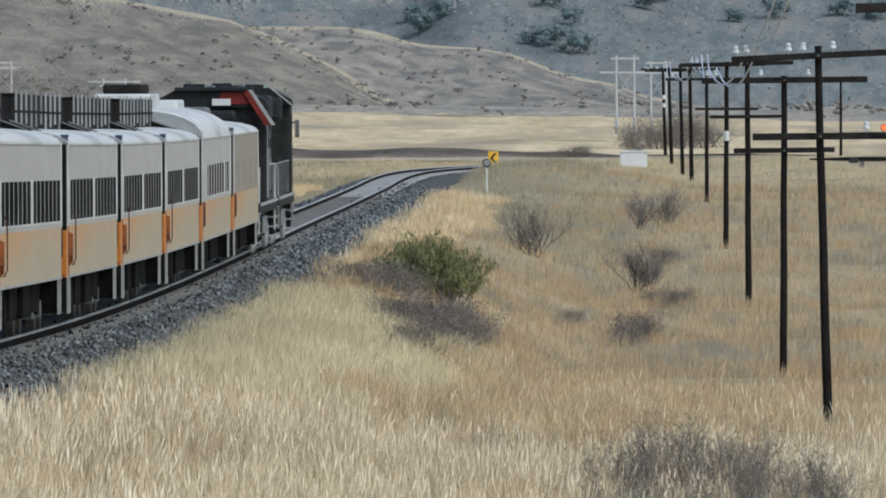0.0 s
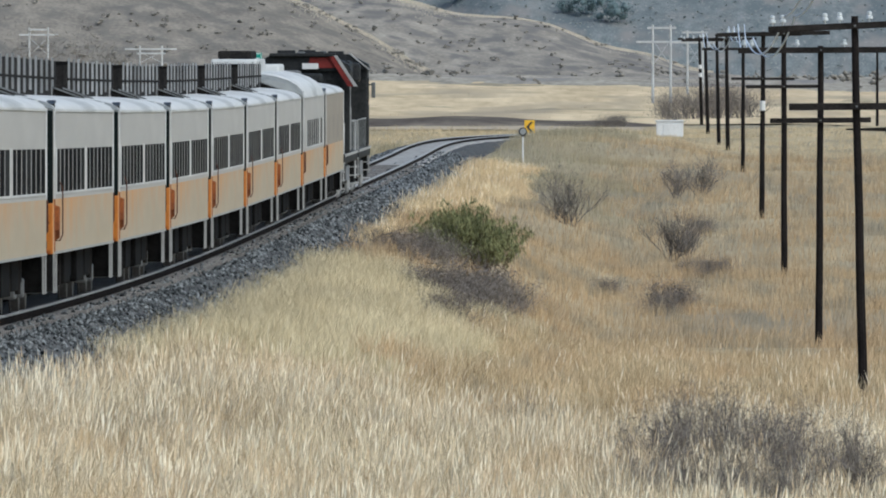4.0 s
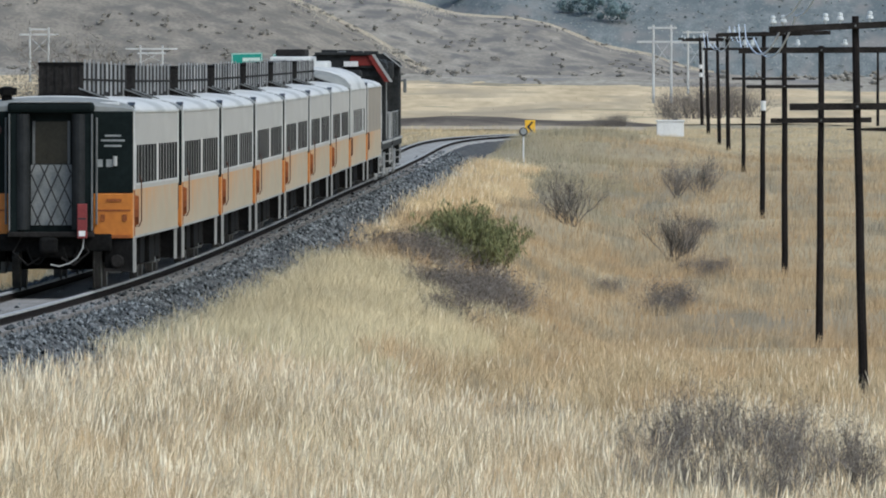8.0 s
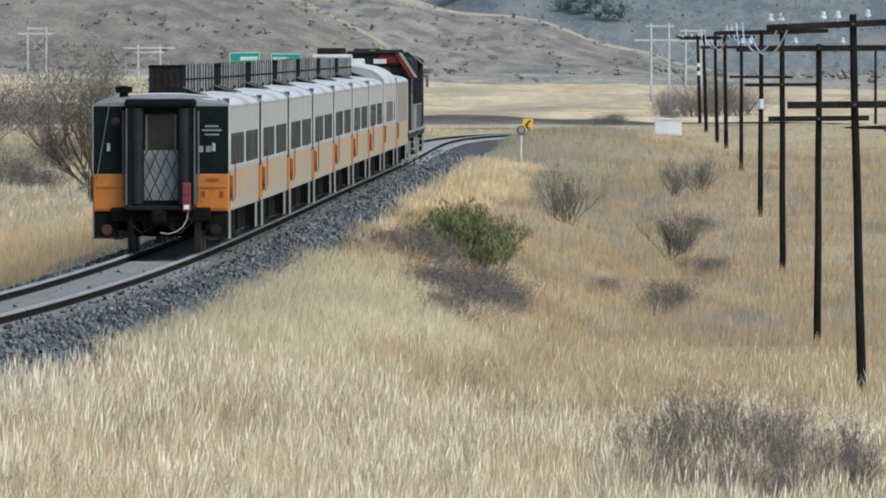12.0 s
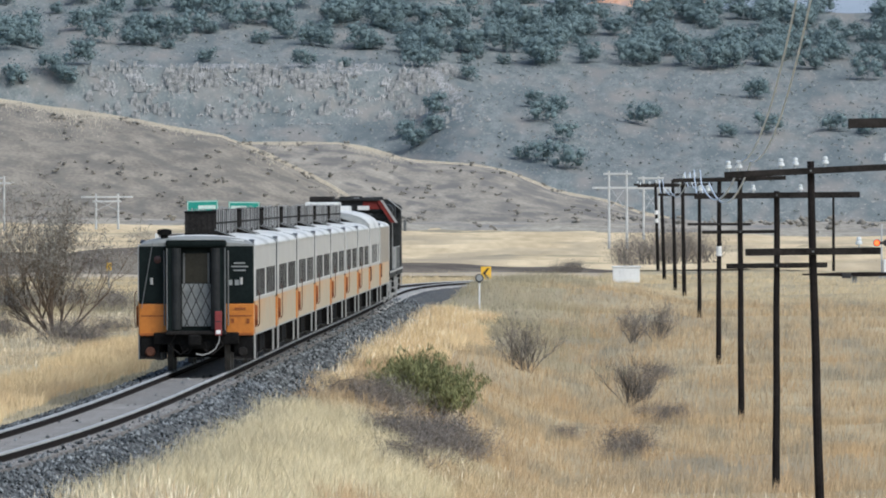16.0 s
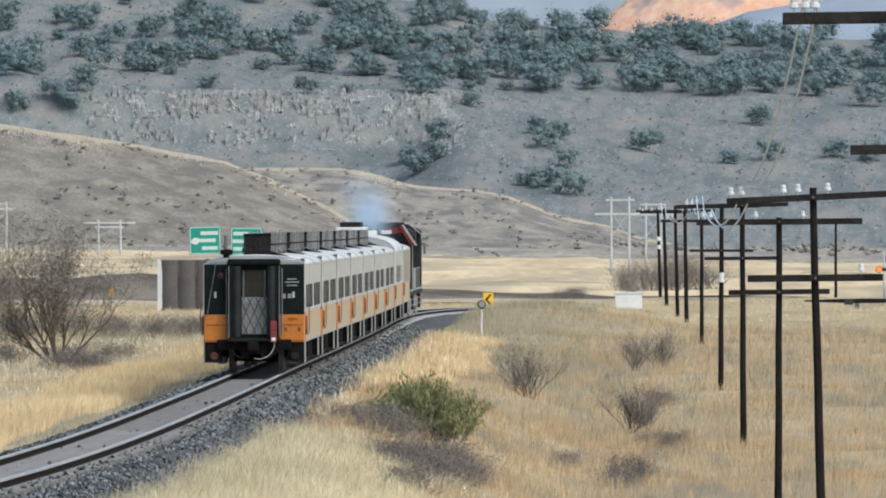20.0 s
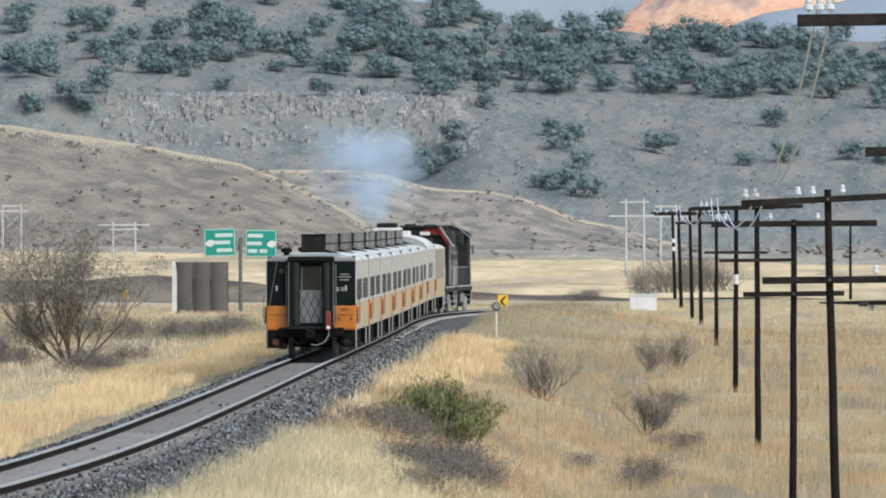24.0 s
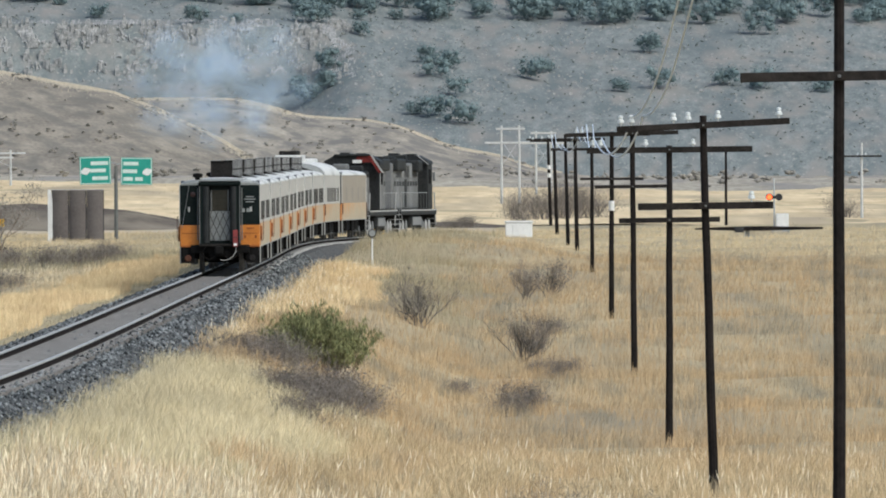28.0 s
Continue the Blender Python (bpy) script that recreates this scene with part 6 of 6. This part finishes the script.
for _ in range(1500):
    x, y = rs.uniform(-120, 165), rs.uniform(3930, 4290)
    far_scrub.append((x, y, float(mountain_z(np.array(x), np.array(y))) - 0.1, rs.uniform(0.4, 1.3)))
oaks("mountain_scrub", far_scrub, "low dry scrub over the mountainside, pale haze in its colour", M_BLUESCRUB, leaf=1.0, per=18, seed=7, lumps=2, core=0.6, flat=0.6)

# pale crests of uncut grass on the two hills, thinning down their slopes
V, F = [], []
for zf, y1, xa, xb, n, deep in ((hill_front_z, 2102, -78, -2, 44000, 4.2), (hill_middle_z, 2453, -32, 44, 46000, 4.2)):
    gx = rs.uniform(xa, xb, n)
    gy = y1 - rs.exponential(deep, n) * np.clip(0.7 + 0.9 * ripple(gx, 0 * gx, 7.0, 23), 0.06, 1.8)
    gz = zf(gx, gy)
    ok = (gz > -0.5) & (gy > y1 - 40)
    gx, gy, gz = gx[ok], gy[ok], gz[ok]
    gh = rs.uniform(0.12, 0.50, len(gx)) * (0.8 + 0.4 * ripple(gx, gy, 6.0, 19))
    gw = rs.uniform(0.03, 0.07, len(gx))
    q = np.stack([np.stack([gx - gw, gy, gz - 0.1], 1), np.stack([gx + gw, gy, gz - 0.1], 1), np.stack([gx + rs.normal(0, 0.1, len(gx)), gy, gz + np.maximum(gh, 0.08)], 1)], 1)
    F += (len(V) + np.arange(len(gx))[:, None] * 3 + np.arange(3)[None]).tolist()
    V += q.reshape(-1, 3).tolist()
tagged(mesh_of("crest_grass", V, F, M_CREST), "pale dry grass along the hill crests", "grass", kind="stuff")

# fluted, broken rock face along the bench of the mountain
px = np.arange(-88, 18, 0.33)
pz = np.linspace(25.0, 42.0, 26)
my = np.arange(3930, 4290, 1.0)
V, F = [], []
flute = 0.9 * np.abs(ripple(px, 0 * px, 1.1, 33)) + 0.5 * np.abs(ripple(px, 0 * px, 0.45, 34)) + 0.35 * rs.uniform(0, 1, len(px))
for i, x in enumerate(px):
    zc = np.maximum.accumulate(mountain_z(np.full(len(my), x), my))
    for k, z in enumerate(pz):
        y = float(np.interp(z, zc, my))
        bare = 0.75 * float(ripple(np.array(x), np.array(1.6 * z), 5.0, 35)) + (0.17 if z > 35.5 else -0.08) + 0.25 * rs.uniform(-1, 1)
        bare -= 0.5 * (x < -82) + 0.5 * (x > 12)
        out = 0.55 - min(max(2.2 * bare, 0.0), 1.0) * (0.75 + flute[i] * (0.6 + 0.4 * math.sin(1.9 * z + 0.7 * x)))
        V.append((x, y + out, z + rs.uniform(-0.15, 0.15)))
m = len(pz)
for i in range(len(px) - 1):
    for k in range(m - 1):
        F.append((i * m + k, i * m + m + k, i * m + m + k + 1, i * m + k + 1))
tagged(mesh_of("rock_outcrop", V, F, M_ROCK), "pale fluted rock outcrops along the mountainside", "rocks", kind="stuff")

V, F = [], []
for _ in range(1100):
    if rs.uniform(0, 1) < 0.62:
        x, z = rs.uniform(-86, 16), rs.normal(38.0, 2.0) if rs.uniform(0, 1) < 0.55 else rs.uniform(25, 37)
        w, h = rs.uniform(0.2, 0.9), rs.uniform(0.3, 2.4)
    else:
        x, z = rs.uniform(10, 120), rs.uniform(18, 40)
        w, h = rs.uniform(0.2, 0.6), rs.uniform(0.2, 0.6)
    if float(ripple(np.array(x), np.array(1.5 * z), 6.0, 37)) < -0.1:
        continue
    y = float(np.interp(z, np.maximum.accumulate(mountain_z(np.full(len(my), x), my)), my))
    n = len(V)
    for dz, k in ((-0.6, 1.15), (h, 0.75)):
        for dx, dy in ((-1, -1), (1, -1), (1, 1), (-1, 1)):
            V.append((x + w * k * dx * rs.uniform(0.7, 1.1), y + w * k * dy * rs.uniform(0.7, 1.1), z + dz * rs.uniform(0.8, 1.2)))
    F += [tuple(n + i for i in q) for q in ((0, 3, 2, 1), (4, 5, 6, 7), (0, 1, 5, 4), (1, 2, 6, 5), (2, 3, 7, 6), (3, 0, 4, 7))]
tagged(mesh_of("fallen_rocks", V, F, M_ROCK), "pale broken rocks strewn over the mountainside", "rocks", kind="stuff")

# ---- loose stones on the ballast, and the ties ----
rs = np.random.RandomState(9)
n = 36000
s = -110 + 520 * rs.uniform(0, 1, n) ** 2.2
lane = rs.uniform(0, 1, n)
off = np.where(lane < 0.75, rs.uniform(1.35, 3.7, n), np.where(lane < 0.94, -rs.uniform(1.3, 3.3, n), np.where(lane < 0.997, rs.choice((-1, 1), n) * rs.uniform(0.95, 1.35, n), rs.uniform(-0.66, 0.66, n))))
up = np.interp(np.abs(off), [1.25, 1.35, 1.75, 2.1, 3.0, 3.9], [-0.155, -0.22, -0.24, -0.42, -0.95, -1.5])
h = np.interp(s, LINE_S, _h)
C = np.stack([np.interp(s, LINE_S, LINE_X) + off * np.cos(h), np.interp(s, LINE_S, LINE_Y) - off * np.sin(h), np.interp(s, LINE_S, LINE_Z) + up + 0.012], 1)
r = rs.uniform(0.018, 0.05, (n, 1, 1)) * (1 + np.maximum(s, 0) / 800)[:, None, None]
dirs = np.array([[1, 0, 0], [0, 1, 0], [-1, 0, 0], [0, -1, 0], [0, 0, 1], [0, 0, -1.0]])
V = C[:, None, :] + dirs[None] * r * rs.uniform(0.7, 1.35, (n, 6, 1)) + rs.normal(0, 0.004, (n, 6, 3))
tri = np.array([[0, 1, 4], [1, 2, 4], [2, 3, 4], [3, 0, 4], [1, 0, 5], [2, 1, 5], [3, 2, 5], [0, 3, 5]])
F = (np.arange(n)[:, None, None] * 6 + tri[None]).reshape(-1, 3)
tagged(mesh_of("loose_ballast", V.reshape(-1, 3).tolist(), F.tolist(), M_STONE), "loose angular grey ballast stones", "stones", kind="stuff")

tie_me = None
ties = tagged(empty("ties"), "weathered grey-brown wooden ties half sunk in the bed", "ties", kind="structure")
rest_v, rest_f = [], []
for k in range(720):
    sk = -110 + 0.62 * k
    m = track_pose(sk, 1.0)
    if k < 290:
        if tie_me is None:
            ob = part("tie", block(-1.28, 1.28, -0.115, 0.115, -0.30, -0.152, bevel=0.012), M_TIE, ties)
            tie_me = ob.data
        else:
            ob = new("tie", tie_me)
            ob.parent = ties
        ob.matrix_basis = m
    else:
        b = len(rest_v)
        for z in (-0.30, -0.152):
            for y in (-0.115, 0.115):
                for x in (-1.28, 1.28):
                    rest_v.append(m @ Vector((x, y, z)))
        rest_f += [tuple(b + i for i in q) for q in ((0, 2, 3, 1), (4, 5, 7, 6), (0, 1, 5, 4), (2, 6, 7, 3), (0, 4, 6, 2), (1, 3, 7, 5))]
far_ties = mesh_of("far_ties", rest_v, rest_f, M_TIE, ties)
far_ties["kind"] = "stuff"


def motions():
    """The train runs along the track at an even speed; the exhaust rises from the rear locomotive and drifts off."""
    for vehicle, ahead, reach in TRAIN:
        walk(vehicle, [(t, track_pose(SPEED * (t - 8) + ahead, reach)) for t in TRAIN_TIMES])
    rs = np.random.RandomState(5)
    hood = lambda t: on_track(SPEED * (t - 8) + 9 * CAR + 11.0, 0.0, 2.7)
    for k in range(46):
        wisp = smoke_wisp(k)
        born = 19.1 + 3.3 * (k / 46) ** 1.3
        early = 1 - k / 46
        rise = Vector((rs.normal(-0.25, 0.6), rs.normal(0, 0.5), 2.3 + rs.uniform(0, 3.3) * (1.25 - 0.6 * early)))
        drift = Vector((-0.28 + rs.normal(0, 0.24), 1.0 + rs.normal(0, 0.3), 0.16 + rs.normal(0, 0.16)))
        rows = []
        for i in range(57):
            t = i * 0.5
            a = max(0.0, t - born)
            start = hood(min(t, born))
            rows.append((t, Matrix.Translation(start + rise * (1 - math.exp(-a / 0.7)) + drift * a) @ pose(0, 0, 0, 0, 0, 4 * a)))
        walk(wisp, rows)


motions()
